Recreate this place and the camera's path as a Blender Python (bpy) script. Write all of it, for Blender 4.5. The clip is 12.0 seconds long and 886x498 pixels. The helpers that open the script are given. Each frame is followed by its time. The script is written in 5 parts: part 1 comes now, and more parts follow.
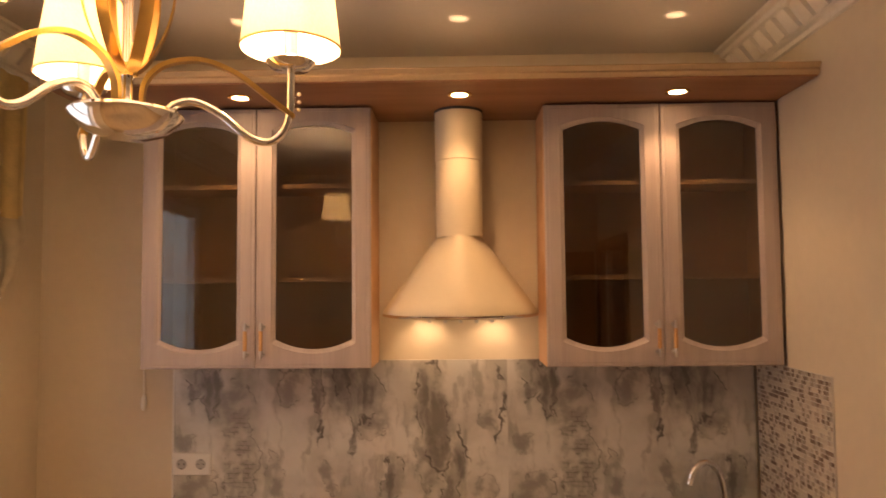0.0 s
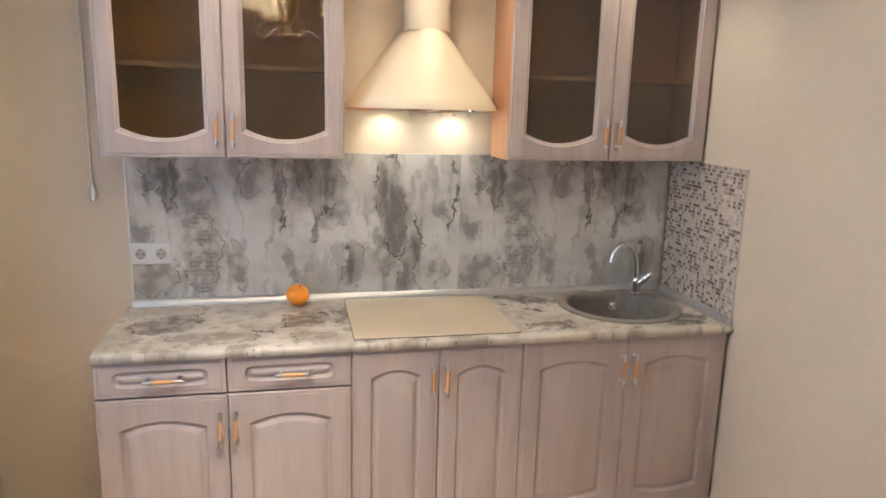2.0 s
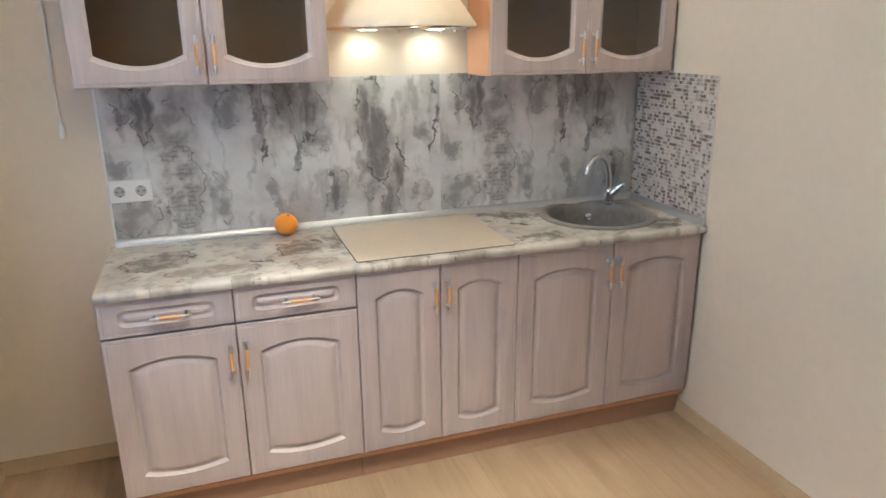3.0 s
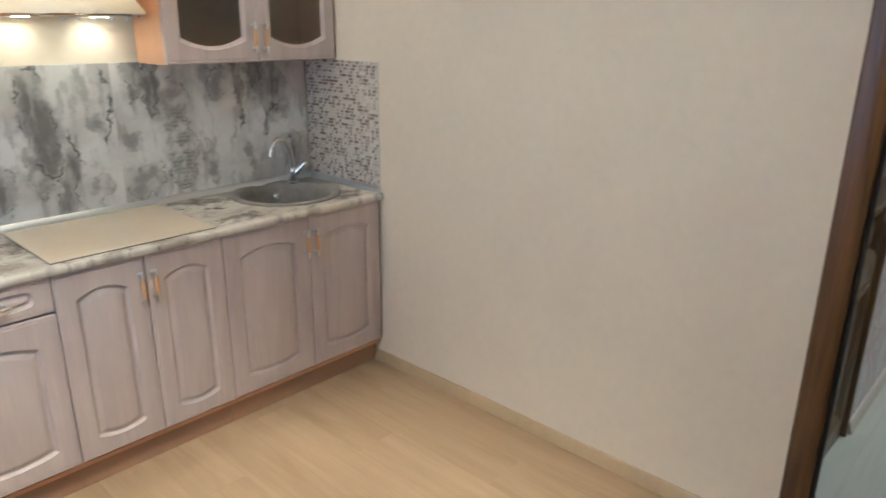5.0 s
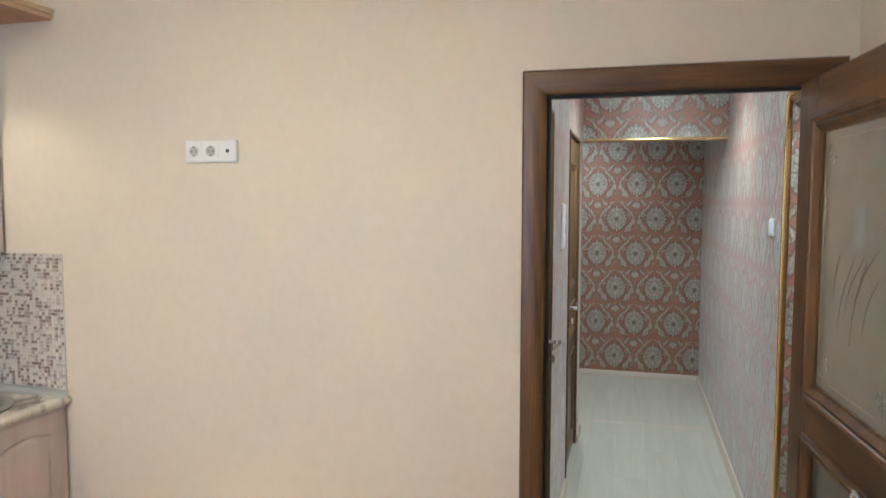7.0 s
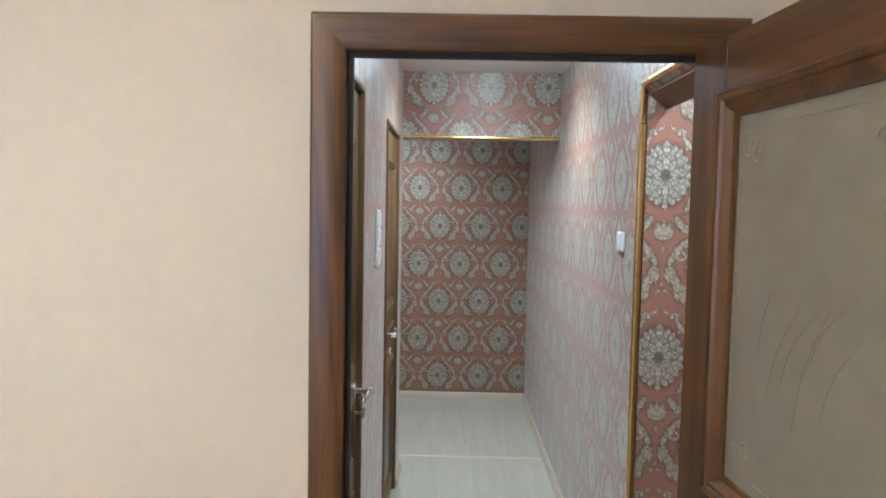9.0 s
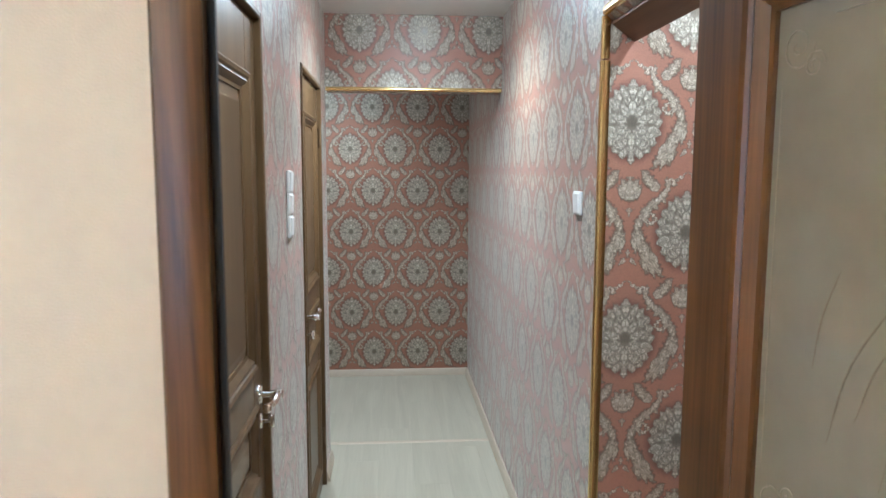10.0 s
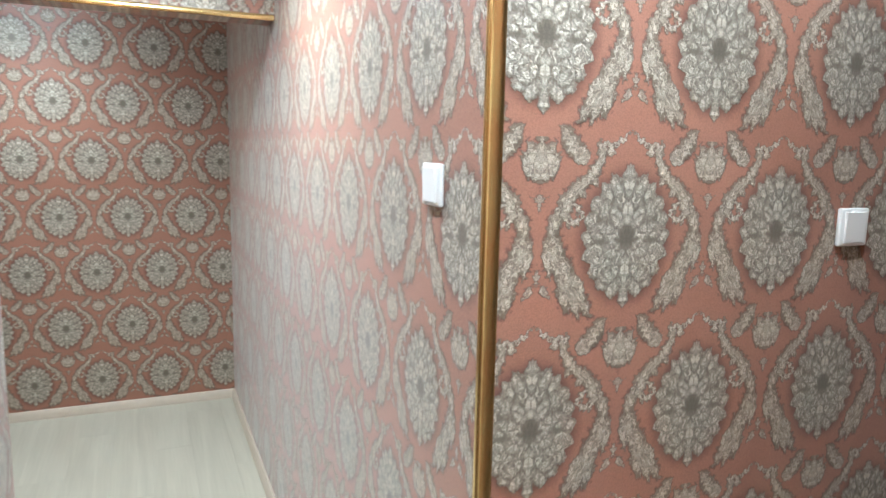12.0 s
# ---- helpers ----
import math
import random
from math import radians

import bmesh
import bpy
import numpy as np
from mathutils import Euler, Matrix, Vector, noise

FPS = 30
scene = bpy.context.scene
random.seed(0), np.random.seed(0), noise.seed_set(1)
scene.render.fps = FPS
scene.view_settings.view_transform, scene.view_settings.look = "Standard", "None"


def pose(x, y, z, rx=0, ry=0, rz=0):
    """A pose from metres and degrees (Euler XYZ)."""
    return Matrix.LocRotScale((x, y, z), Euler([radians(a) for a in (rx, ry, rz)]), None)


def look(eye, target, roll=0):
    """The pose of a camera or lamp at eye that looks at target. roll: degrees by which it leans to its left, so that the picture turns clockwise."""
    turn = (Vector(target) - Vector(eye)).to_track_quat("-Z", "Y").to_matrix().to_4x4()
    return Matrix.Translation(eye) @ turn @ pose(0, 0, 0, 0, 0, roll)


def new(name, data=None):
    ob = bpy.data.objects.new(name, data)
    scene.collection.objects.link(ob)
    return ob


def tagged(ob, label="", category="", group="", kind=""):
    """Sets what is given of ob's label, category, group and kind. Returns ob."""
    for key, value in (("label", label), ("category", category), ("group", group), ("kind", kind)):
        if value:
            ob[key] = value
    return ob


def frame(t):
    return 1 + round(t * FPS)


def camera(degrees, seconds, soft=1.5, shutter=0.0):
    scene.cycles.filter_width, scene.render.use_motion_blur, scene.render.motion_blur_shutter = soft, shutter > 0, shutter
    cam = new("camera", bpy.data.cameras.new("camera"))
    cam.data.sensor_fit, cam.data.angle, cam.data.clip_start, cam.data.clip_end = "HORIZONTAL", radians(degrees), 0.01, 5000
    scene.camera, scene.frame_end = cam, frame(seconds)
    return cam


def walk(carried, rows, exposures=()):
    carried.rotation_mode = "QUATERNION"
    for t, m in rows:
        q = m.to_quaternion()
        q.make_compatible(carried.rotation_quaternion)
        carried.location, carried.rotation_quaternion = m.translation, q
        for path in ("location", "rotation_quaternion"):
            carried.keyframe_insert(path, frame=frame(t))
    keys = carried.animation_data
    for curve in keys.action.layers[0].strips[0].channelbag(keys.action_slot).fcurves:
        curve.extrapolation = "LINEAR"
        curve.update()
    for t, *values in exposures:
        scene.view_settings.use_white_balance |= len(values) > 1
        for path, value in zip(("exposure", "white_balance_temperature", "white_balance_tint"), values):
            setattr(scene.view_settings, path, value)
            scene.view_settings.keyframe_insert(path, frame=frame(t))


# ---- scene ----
import itertools

cam = camera(65.3, 12.0, shutter=0.3)
PATH = [
    (0, (-0.003, -0.069, 1.704), (-0.044, 1.927, 1.818), -0.5),
    (0.5, (-0.153, -0.055, 1.716), (0.097, 1.929, 1.708), -1.3),
    (1, (-0.247, -0.092, 1.675), (0.083, 1.878, 1.568), -0.5),
    (1.5, (-0.325, -0.161, 1.644), (-0.002, 1.79, 1.346), 0.5),
    (2, (-0.478, -0.156, 1.64), (-0.059, 1.755, 1.224), 1.5),
    (2.5, (-0.659, -0.136, 1.609), (-0.117, 1.722, 1.103), -0.1),
    (2.7, (-0.692, -0.137, 1.6), (-0.132, 1.701, 1.045), -0.2),
    (4.5, (-0.916, -0.212, 1.55), (0.291, 1.245, 0.901), -1.5),
    (5, (-0.962, -0.272, 1.6), (0.435, 1.016, 0.974), 0.5),
    (5.5, (-1.033, -0.249, 1.571), (0.622, 0.736, 1.031), 0.1),
    (6, (-1.105, -0.19, 1.598), (0.699, 0.51, 1.092), -0.5),
    (6.5, (-1.14, -0.178, 1.599), (0.743, 0.405, 1.26), -0.2),
    (7, (-1.147, -0.166, 1.649), (0.777, 0.36, 1.507), 0.1),
    (7.2, (-1.12, -0.159, 1.679), (0.816, 0.334, 1.588), 0.3),
    (8.8, (-0.489, -0.164, 1.659), (1.506, -0.057, 1.565), 1.9),
    (9, (-0.404, -0.128, 1.655), (1.592, -0.104, 1.527), 1.1),
    (9.5, (-0.206, -0.094, 1.647), (1.777, -0.24, 1.434), -0.2),
    (10, (0.031, -0.171, 1.629), (2.013, -0.319, 1.405), 0.2),
    (10.5, (0.292, -0.202, 1.613), (2.261, -0.376, 1.31), 2.0),
    (11, (0.593, -0.142, 1.604), (2.523, -0.575, 1.313), 1.0),
    (11.5, (0.853, -0.192, 1.601), (2.724, -0.837, 1.311), 0.5),
    (12, (1.072, -0.292, 1.595), (2.887, -1.081, 1.303), 1.3),
]
ARM0 = 13
EXPOSURES = [(0, -0.42, 9300, 29), (0.5, -0.25, 7400, 20), (1.0, 0.16, 6000, 10), (1.5, 0.40, 5450, 6), (2.5, 0.45, 4850, 1), (4.5, 0.58, 4650, -4), (5.0, 0.42, 4720, -3), (5.5, 0.64, 4700, -3), (7, 0.84, 4900, -2), (9, 0.98, 4800, -1), (10, 1.15, 4850, -1), (11.0, 1.68, 4950, -1), (12.0, 1.70, 4950, -1)]
walk(cam, [(t, look(eye, target, roll)) for t, eye, target, roll in PATH], exposures=EXPOSURES)

# ---- world and large lights ----
world = bpy.data.worlds.new("sky")
scene.world = world
world.use_nodes = True
wn = world.node_tree.nodes
sky = wn.new("ShaderNodeTexSky")
sky.sky_type, sky.sun_disc, sky.sun_elevation, sky.sun_rotation = "NISHITA", False, radians(12), radians(90)
world.node_tree.links.new(sky.outputs[0], wn["Background"].inputs[0])
wn["Background"].inputs[1].default_value = 0.08

WARM = (1.0, 0.75, 0.50)
HALL = (1.0, 0.90, 0.78)


def lamp(name, kind, power, colour, m, radius=0.03, spot=None, size=None):
    data = bpy.data.lights.new(name, kind)
    data.energy, data.color = power, colour
    if kind == "AREA":
        data.shape, data.size, data.size_y = "RECTANGLE", *size
    else:
        data.shadow_soft_size = radius
    if spot:
        data.spot_size, data.spot_blend = radians(spot), 0.6 if spot < 140 else 1.0
    ob = new(name, data)
    ob.matrix_world = m
    return tagged(ob, kind="structure")


# ceiling height of the kitchen and of the hall
KC, HC = 2.60, 2.457
KX0, KX1, KY0, KY1 = -1.60, 1.112, -0.785, 2.555
CHX, CHY, CHZ = -0.482, 0.915, 1.957
POWER_CHANDELIER, POWER_SPOT, POWER_HOOD, POWER_HALL, POWER_WINDOW = 61.0, 10.0, 0.75, 54.0, 13.0
lamp("window_light", "AREA", POWER_WINDOW, (0.66, 0.80, 1.0), pose(KX0 - 0.08, 1.05, 1.55, 0, -90, 0), size=(1.25, 1.3))

# ---- materials ----


def mat(name, colour=(0.8, 0.8, 0.8), rough=0.5, metal=0.0, vary=0.06, scale=6.0, bump=0.0, bump_scale=200.0, stretch=(1, 1, 1), spec=0.5, coat=0.0, random_piece=0.0):
    """A plain surface with two scales of tone and a fine relief."""
    m = bpy.data.materials.new(name)
    m.use_nodes = True
    n, l = m.node_tree.nodes, m.node_tree.links
    b = n["Principled BSDF"]
    b.inputs["Roughness"].default_value, b.inputs["Metallic"].default_value = rough, metal
    b.inputs["Specular IOR Level"].default_value, b.inputs["Coat Weight"].default_value = spec, coat
    co = n.new("ShaderNodeTexCoord")
    mp = n.new("ShaderNodeMapping")
    mp.inputs["Scale"].default_value = stretch
    l.new(co.outputs["Object"], mp.inputs["Vector"])
    a, c = n.new("ShaderNodeTexNoise"), n.new("ShaderNodeTexNoise")
    a.inputs["Scale"].default_value, c.inputs["Scale"].default_value = scale, scale * 9
    a.inputs["Detail"].default_value = c.inputs["Detail"].default_value = 4
    for t in (a, c):
        l.new(mp.outputs[0], t.inputs["Vector"])
    s = n.new("ShaderNodeMath")
    s.operation = "ADD"
    l.new(a.outputs["Fac"], s.inputs[0])
    l.new(c.outputs["Fac"], s.inputs[1])
    r = n.new("ShaderNodeMapRange")
    r.inputs["From Min"].default_value, r.inputs["From Max"].default_value = 0.6, 1.4
    r.inputs["To Min"].default_value, r.inputs["To Max"].default_value = 1 - vary, 1 + vary
    l.new(s.outputs[0], r.inputs["Value"])
    value = r.outputs[0]
    if random_piece:
        oi = n.new("ShaderNodeObjectInfo")
        rr = n.new("ShaderNodeMapRange")
        rr.inputs["To Min"].default_value, rr.inputs["To Max"].default_value = 1 - random_piece, 1 + random_piece
        l.new(oi.outputs["Random"], rr.inputs["Value"])
        mu = n.new("ShaderNodeMath")
        mu.operation = "MULTIPLY"
        l.new(value, mu.inputs[0])
        l.new(rr.outputs[0], mu.inputs[1])
        value = mu.outputs[0]
    v = n.new("ShaderNodeVectorMath")
    v.operation = "SCALE"
    v.inputs[0].default_value = colour
    l.new(value, v.inputs["Scale"])
    l.new(v.outputs[0], b.inputs["Base Color"])
    if bump:
        g = n.new("ShaderNodeTexNoise")
        g.inputs["Scale"].default_value, g.inputs["Detail"].default_value = bump_scale, 5
        l.new(mp.outputs[0], g.inputs["Vector"])
        bp = n.new("ShaderNodeBump")
        bp.inputs["Strength"].default_value, bp.inputs["Distance"].default_value = bump, 0.002
        l.new(g.outputs["Fac"], bp.inputs["Height"])
        l.new(bp.outputs[0], b.inputs["Normal"])
    return m


def wood(name, dark, light, axis="z", rough=0.45, scale=1.0, coat=0.0, contrast=1.0, random_piece=0.0):
    """Wood with long grain along one axis: broad figure and fine pores."""
    m = bpy.data.materials.new(name)
    m.use_nodes = True
    n, l = m.node_tree.nodes, m.node_tree.links
    b = n["Principled BSDF"]
    b.inputs["Roughness"].default_value, b.inputs["Coat Weight"].default_value, b.inputs["Coat Roughness"].default_value = rough, coat, 0.25
    co, mp, mf = n.new("ShaderNodeTexCoord"), n.new("ShaderNodeMapping"), n.new("ShaderNodeMapping")
    k = {"x": 0, "y": 1, "z": 2}[axis]
    broad, fine = [9.0 * scale] * 3, [160.0 * scale] * 3
    broad[k], fine[k] = 0.9 * scale, 5.0 * scale
    mp.inputs["Scale"].default_value, mf.inputs["Scale"].default_value = broad, fine
    oi = n.new("ShaderNodeObjectInfo")
    sh = n.new("ShaderNodeVectorMath")
    sh.operation = "MULTIPLY_ADD"
    l.new(oi.outputs["Random"], sh.inputs[0])
    sh.inputs[1].default_value = (3.7, 5.1, 2.9)
    l.new(co.outputs["Object"], sh.inputs[2])
    l.new(sh.outputs[0], mp.inputs["Vector"])
    l.new(sh.outputs[0], mf.inputs["Vector"])
    a, c = n.new("ShaderNodeTexNoise"), n.new("ShaderNodeTexNoise")
    a.inputs["Scale"].default_value = c.inputs["Scale"].default_value = 1.0
    a.inputs["Detail"].default_value, a.inputs["Distortion"].default_value = 5, 1.4
    c.inputs["Detail"].default_value = 3
    l.new(mp.outputs[0], a.inputs["Vector"])
    l.new(mf.outputs[0], c.inputs["Vector"])
    mix = n.new("ShaderNodeMath")
    mix.operation = "MULTIPLY_ADD"
    mix.inputs[1].default_value = 0.5
    l.new(c.outputs["Fac"], mix.inputs[0])
    l.new(a.outputs["Fac"], mix.inputs[2])
    ramp = n.new("ShaderNodeValToRGB")
    mid = 0.76
    ramp.color_ramp.elements[0].position, ramp.color_ramp.elements[1].position = mid - 0.22 / contrast, mid + 0.22 / contrast
    ramp.color_ramp.elements[0].color, ramp.color_ramp.elements[1].color = (*dark, 1), (*light, 1)
    l.new(mix.outputs[0], ramp.inputs[0])
    out = ramp.outputs[0]
    if random_piece:
        rr, v = n.new("ShaderNodeMapRange"), n.new("ShaderNodeVectorMath")
        rr.inputs["To Min"].default_value, rr.inputs["To Max"].default_value = 1 - random_piece, 1 + random_piece
        l.new(oi.outputs["Random"], rr.inputs["Value"])
        v.operation = "SCALE"
        l.new(out, v.inputs[0])
        l.new(rr.outputs[0], v.inputs["Scale"])
        out = v.outputs[0]
    l.new(out, b.inputs["Base Color"])
    bp = n.new("ShaderNodeBump")
    bp.inputs["Strength"].default_value, bp.inputs["Distance"].default_value = 0.12, 0.001
    l.new(c.outputs["Fac"], bp.inputs["Height"])
    l.new(bp.outputs[0], b.inputs["Normal"])
    return m


def glow(name, colour, strength):
    m = bpy.data.materials.new(name)
    m.use_nodes = True
    b = m.node_tree.nodes["Principled BSDF"]
    b.inputs["Emission Color"].default_value, b.inputs["Emission Strength"].default_value = (*colour, 1), strength
    return m


def glass(name, tint, rough, solid):
    """Thin pane: clear or smoked body with a mirror-like face."""
    m = bpy.data.materials.new(name)
    m.use_nodes = True
    n, l = m.node_tree.nodes, m.node_tree.links
    out = n["Material Output"]
    n.remove(n["Principled BSDF"])
    tr, gl, mx, lw = n.new("ShaderNodeBsdfTransparent"), n.new("ShaderNodeBsdfGlossy"), n.new("ShaderNodeMixShader"), n.new("ShaderNodeLayerWeight")
    tr.inputs["Color"].default_value = (*tint, 1)
    gl.inputs["Roughness"].default_value = rough
    lw.inputs["Blend"].default_value = 0.5
    pw, ma = n.new("ShaderNodeMath"), n.new("ShaderNodeMath")
    pw.operation, ma.operation = "POWER", "MULTIPLY_ADD"
    pw.inputs[1].default_value, ma.inputs[1].default_value, ma.inputs[2].default_value = 4.0, 0.9, solid
    l.new(lw.outputs["Facing"], pw.inputs[0])
    l.new(pw.outputs[0], ma.inputs[0])
    l.new(ma.outputs[0], mx.inputs[0])
    l.new(tr.outputs[0], mx.inputs[1])
    l.new(gl.outputs[0], mx.inputs[2])
    l.new(mx.outputs[0], out.inputs[0])
    return m


class Nodes:
    """Short hand for building patterns out of math nodes."""

    def __init__(self, m):
        self.n, self.l = m.node_tree.nodes, m.node_tree.links

    def put(self, socket, v):
        if hasattr(v, "is_linked"):
            self.l.new(v, socket)
        else:
            socket.default_value = v

    def math(self, op, *args):
        k = self.n.new("ShaderNodeMath")
        k.operation = op
        for i, a in enumerate(args):
            self.put(k.inputs[i], a)
        return k.outputs[0]

    def vec(self, op, *args):
        k = self.n.new("ShaderNodeVectorMath")
        k.operation = op
        for i, a in enumerate(args):
            self.put(k.inputs[i], a)
        return k.outputs["Value"] if op in ("LENGTH", "DOT_PRODUCT", "DISTANCE") else k.outputs[0]

    def xyz(self, x, y, z):
        k = self.n.new("ShaderNodeCombineXYZ")
        for i, a in enumerate((x, y, z)):
            self.put(k.inputs[i], a)
        return k.outputs[0]

    def split(self, v):
        k = self.n.new("ShaderNodeSeparateXYZ")
        self.l.new(v, k.inputs[0])
        return k.outputs

    def noise(self, v, scale, detail=4.0, distortion=0.0):
        k = self.n.new("ShaderNodeTexNoise")
        k.inputs["Scale"].default_value, k.inputs["Detail"].default_value, k.inputs["Distortion"].default_value = scale, detail, distortion
        self.l.new(v, k.inputs["Vector"])
        return k.outputs

    def range(self, v, a, b, c=0.0, d=1.0, smooth=True):
        k = self.n.new("ShaderNodeMapRange")
        k.interpolation_type = "SMOOTHSTEP" if smooth else "LINEAR"
        for i, x in enumerate((v, a, b, c, d)):
            self.put(k.inputs[i], x)
        return k.outputs[0]

    def mix(self, f, a, b):
        k = self.n.new("ShaderNodeMix")
        k.data_type = "RGBA"
        self.put(k.inputs[0], f)
        for s, v in ((k.inputs[6], a), (k.inputs[7], b)):
            self.put(s, v if hasattr(v, "is_linked") else (*v, 1))
        return k.outputs[2]

    def ellipse(self, p, x, y, a, b, turn):
        """Below 1 inside an ellipse at x, y with half-axes a, b, turned by so many degrees."""
        k = self.n.new("ShaderNodeMapping")
        k.vector_type = "TEXTURE"
        k.inputs["Location"].default_value, k.inputs["Rotation"].default_value, k.inputs["Scale"].default_value = (x, y, 0), (0, 0, radians(turn)), (a, b, 1)
        self.l.new(p, k.inputs["Vector"])
        return self.vec("LENGTH", k.outputs[0])

    def pointed(self, p, x, y, a, b, turn):
        """Below 1 inside a leaf with pointed ends, of half-width a and half-length b."""
        c, n = math.cos(radians(turn)), math.sin(radians(turn))
        across, along = (c / a, n / a, 0.0), (-n / b, c / b, 0.0)
        s = self.math("SUBTRACT", self.vec("DOT_PRODUCT", p, along), x * along[0] + y * along[1])
        t = self.math("ABSOLUTE", self.math("SUBTRACT", self.vec("DOT_PRODUCT", p, across), x * across[0] + y * across[1]))
        return self.math("MULTIPLY_ADD", s, s, t)

    def least(self, items):
        """Smallest of the values; items may be a generator, so that each is compared as it is made."""
        v = None
        for w in items:
            v = w if v is None else self.math("MINIMUM", v, w)
        return v


def wallpaper(name, axis, u0, v0):
    """Damask paper: round flower medallions in half-drop rows, with tulips, acanthus scrolls and hanging plumes between, silvery on salmon."""
    m = bpy.data.materials.new(name)
    m.use_nodes = True
    q = Nodes(m)
    b = q.n["Principled BSDF"]
    co = q.n.new("ShaderNodeTexCoord").outputs["Object"]
    x, y, z = q.split(co)
    P, Q = 0.347, 0.64
    u = q.math("DIVIDE", q.math("SUBTRACT", x if axis == "x" else y, u0), P)
    v = q.math("DIVIDE", q.math("SUBTRACT", z, v0), Q)
    # half-drop rows: every second row moves by half a repeat; each cell holds one medallion
    row = q.math("FLOOR", q.math("ADD", q.math("MULTIPLY", v, 2.0), 0.5))
    cv = q.math("SUBTRACT", v, q.math("MULTIPLY", row, 0.5))
    cu = q.math("SUBTRACT", u, q.math("MULTIPLY", row, 0.5))
    cu = q.math("SUBTRACT", cu, q.math("FLOOR", q.math("ADD", cu, 0.5)))
    flat = q.xyz(q.math("MULTIPLY", q.math("ABSOLUTE", cu), P), q.math("MULTIPLY", cv, Q), 0.0)

    def shaken(scale, size):
        k = q.vec("SCALE", q.vec("SUBTRACT", q.noise(flat, scale, 2.0)["Color"], (0.5, 0.5, 0.5)))
        k.node.inputs["Scale"].default_value = size
        return k
    p = q.vec("ADD", q.vec("ADD", flat, shaken(150.0, 0.013)), shaken(75.0, 0.018))
    pm = q.vec("ADD", q.vec("ADD", flat, shaken(170.0, 0.007)), shaken(75.0, 0.012))

    # medallion: tiers of pointed petals round a dark heart
    px, py, pz = q.split(pm)
    my = q.math("MULTIPLY", q.math("ADD", py, 0.004), 0.83)
    r = q.math("SQRT", q.math("MULTIPLY_ADD", px, px, q.math("MULTIPLY", my, my)))
    th = q.math("ARCTAN2", px, my)

    def tier(radius, count, phase, a, length):
        step = 2 * math.pi / count
        k = q.math("ADD", q.math("DIVIDE", th, step), phase)
        f = q.math("MULTIPLY", q.math("SUBTRACT", k, q.math("ROUND", k)), step)
        lx = q.math("DIVIDE", q.math("ABSOLUTE", q.math("MULTIPLY", r, q.math("SINE", f))), a)
        ly = q.math("DIVIDE", q.math("SUBTRACT", q.math("MULTIPLY", r, q.math("COSINE", f)), radius), length)
        return q.math("MULTIPLY_ADD", ly, ly, lx)
    t1, t2, t3 = tier(0.035, 9, 0.0, 0.0150, 0.022), tier(0.059, 11, 0.5, 0.0165, 0.020), tier(0.076, 20, 0.0, 0.0130, 0.0165)
    heart = q.least([q.pointed(pm, 0.0, -0.060, 0.015, 0.030, 0), q.pointed(pm, 0.0, 0.088, 0.016, 0.034, 0), q.pointed(pm, 0.026, 0.080, 0.012, 0.026, -24), q.pointed(pm, 0.0, -0.108, 0.011, 0.020, 0)])
    curls = q.least(q.math("DIVIDE", q.math("ABSOLUTE", q.math("SUBTRACT", q.ellipse(pm, cx, cy, 1.0, 1.0, 0), rr)), 0.0055) for cx, cy, rr in ((0.036, -0.062, 0.015), (0.062, -0.036, 0.014)))
    ornament = q.math("MINIMUM", heart, curls)
    rosette = q.least([t3, heart, q.math("DIVIDE", r, 0.079)])
    fine = q.noise(pm, 260.0, 3.0)["Fac"]
    # small curled lobes that break up every petal and leaf
    lobe = q.n.new("ShaderNodeTexVoronoi")
    lobe.feature = "DISTANCE_TO_EDGE"
    lobe.inputs["Scale"].default_value = 74.0
    q.l.new(q.vec("MULTIPLY", pm, (1.0, 0.72, 1.0)), lobe.inputs["Vector"])
    lobes = q.range(lobe.outputs["Distance"], 0.02, 0.22)
    # each tier lies over the next one out, with a dark gap round every petal
    petal = lambda t: q.math("MULTIPLY", q.range(t, 0.40, 1.0, 1.0, 0.0), q.range(t, 0.0, 0.30, 0.45, 1.0))
    over = lambda t, low: q.math("ADD", q.math("MULTIPLY", q.range(t, 0.98, 1.02, 1.0, 0.0), petal(t)), q.math("MULTIPLY", q.range(t, 0.98, 1.02, 0.0, 1.0), low))
    ptone = over(ornament, over(t1, over(t2, petal(t3))))
    ptone = q.math("MULTIPLY", q.math("MULTIPLY_ADD", ptone, 0.72, 0.28), q.math("MULTIPLY_ADD", lobes, 0.58, 0.42))
    ptone = q.math("MULTIPLY", ptone, q.range(fine, 0.34, 0.60, 0.45, 1.0))
    ptone = q.math("MULTIPLY", ptone, q.range(r, 0.009, 0.018, 0.35, 1.0))

    # leaves between the medallions: from, to, half-width
    def leafy(x0, y0, x1, y1, w):
        return q.pointed(p, (x0 + x1) / 2, (y0 + y1) / 2, w * 1.16, math.hypot(x1 - x0, y1 - y0) * 0.56, math.degrees(math.atan2(x0 - x1, y1 - y0)))
    stem = [(0.061, 0.158, 0.057, 0.112, 0.008), (0.055, 0.124, 0.090, 0.084, 0.010), (0.074, 0.098, 0.124, 0.066, 0.011), (0.100, 0.086, 0.136, 0.042, 0.012), (0.076, 0.102, 0.064, 0.080, 0.006), (0.098, 0.086, 0.088, 0.063, 0.006), (0.131, 0.052, 0.118, 0.018, 0.009), (0.0, 0.173, 0.040, 0.143, 0.003), (0.036, 0.145, 0.062, 0.152, 0.0035)]
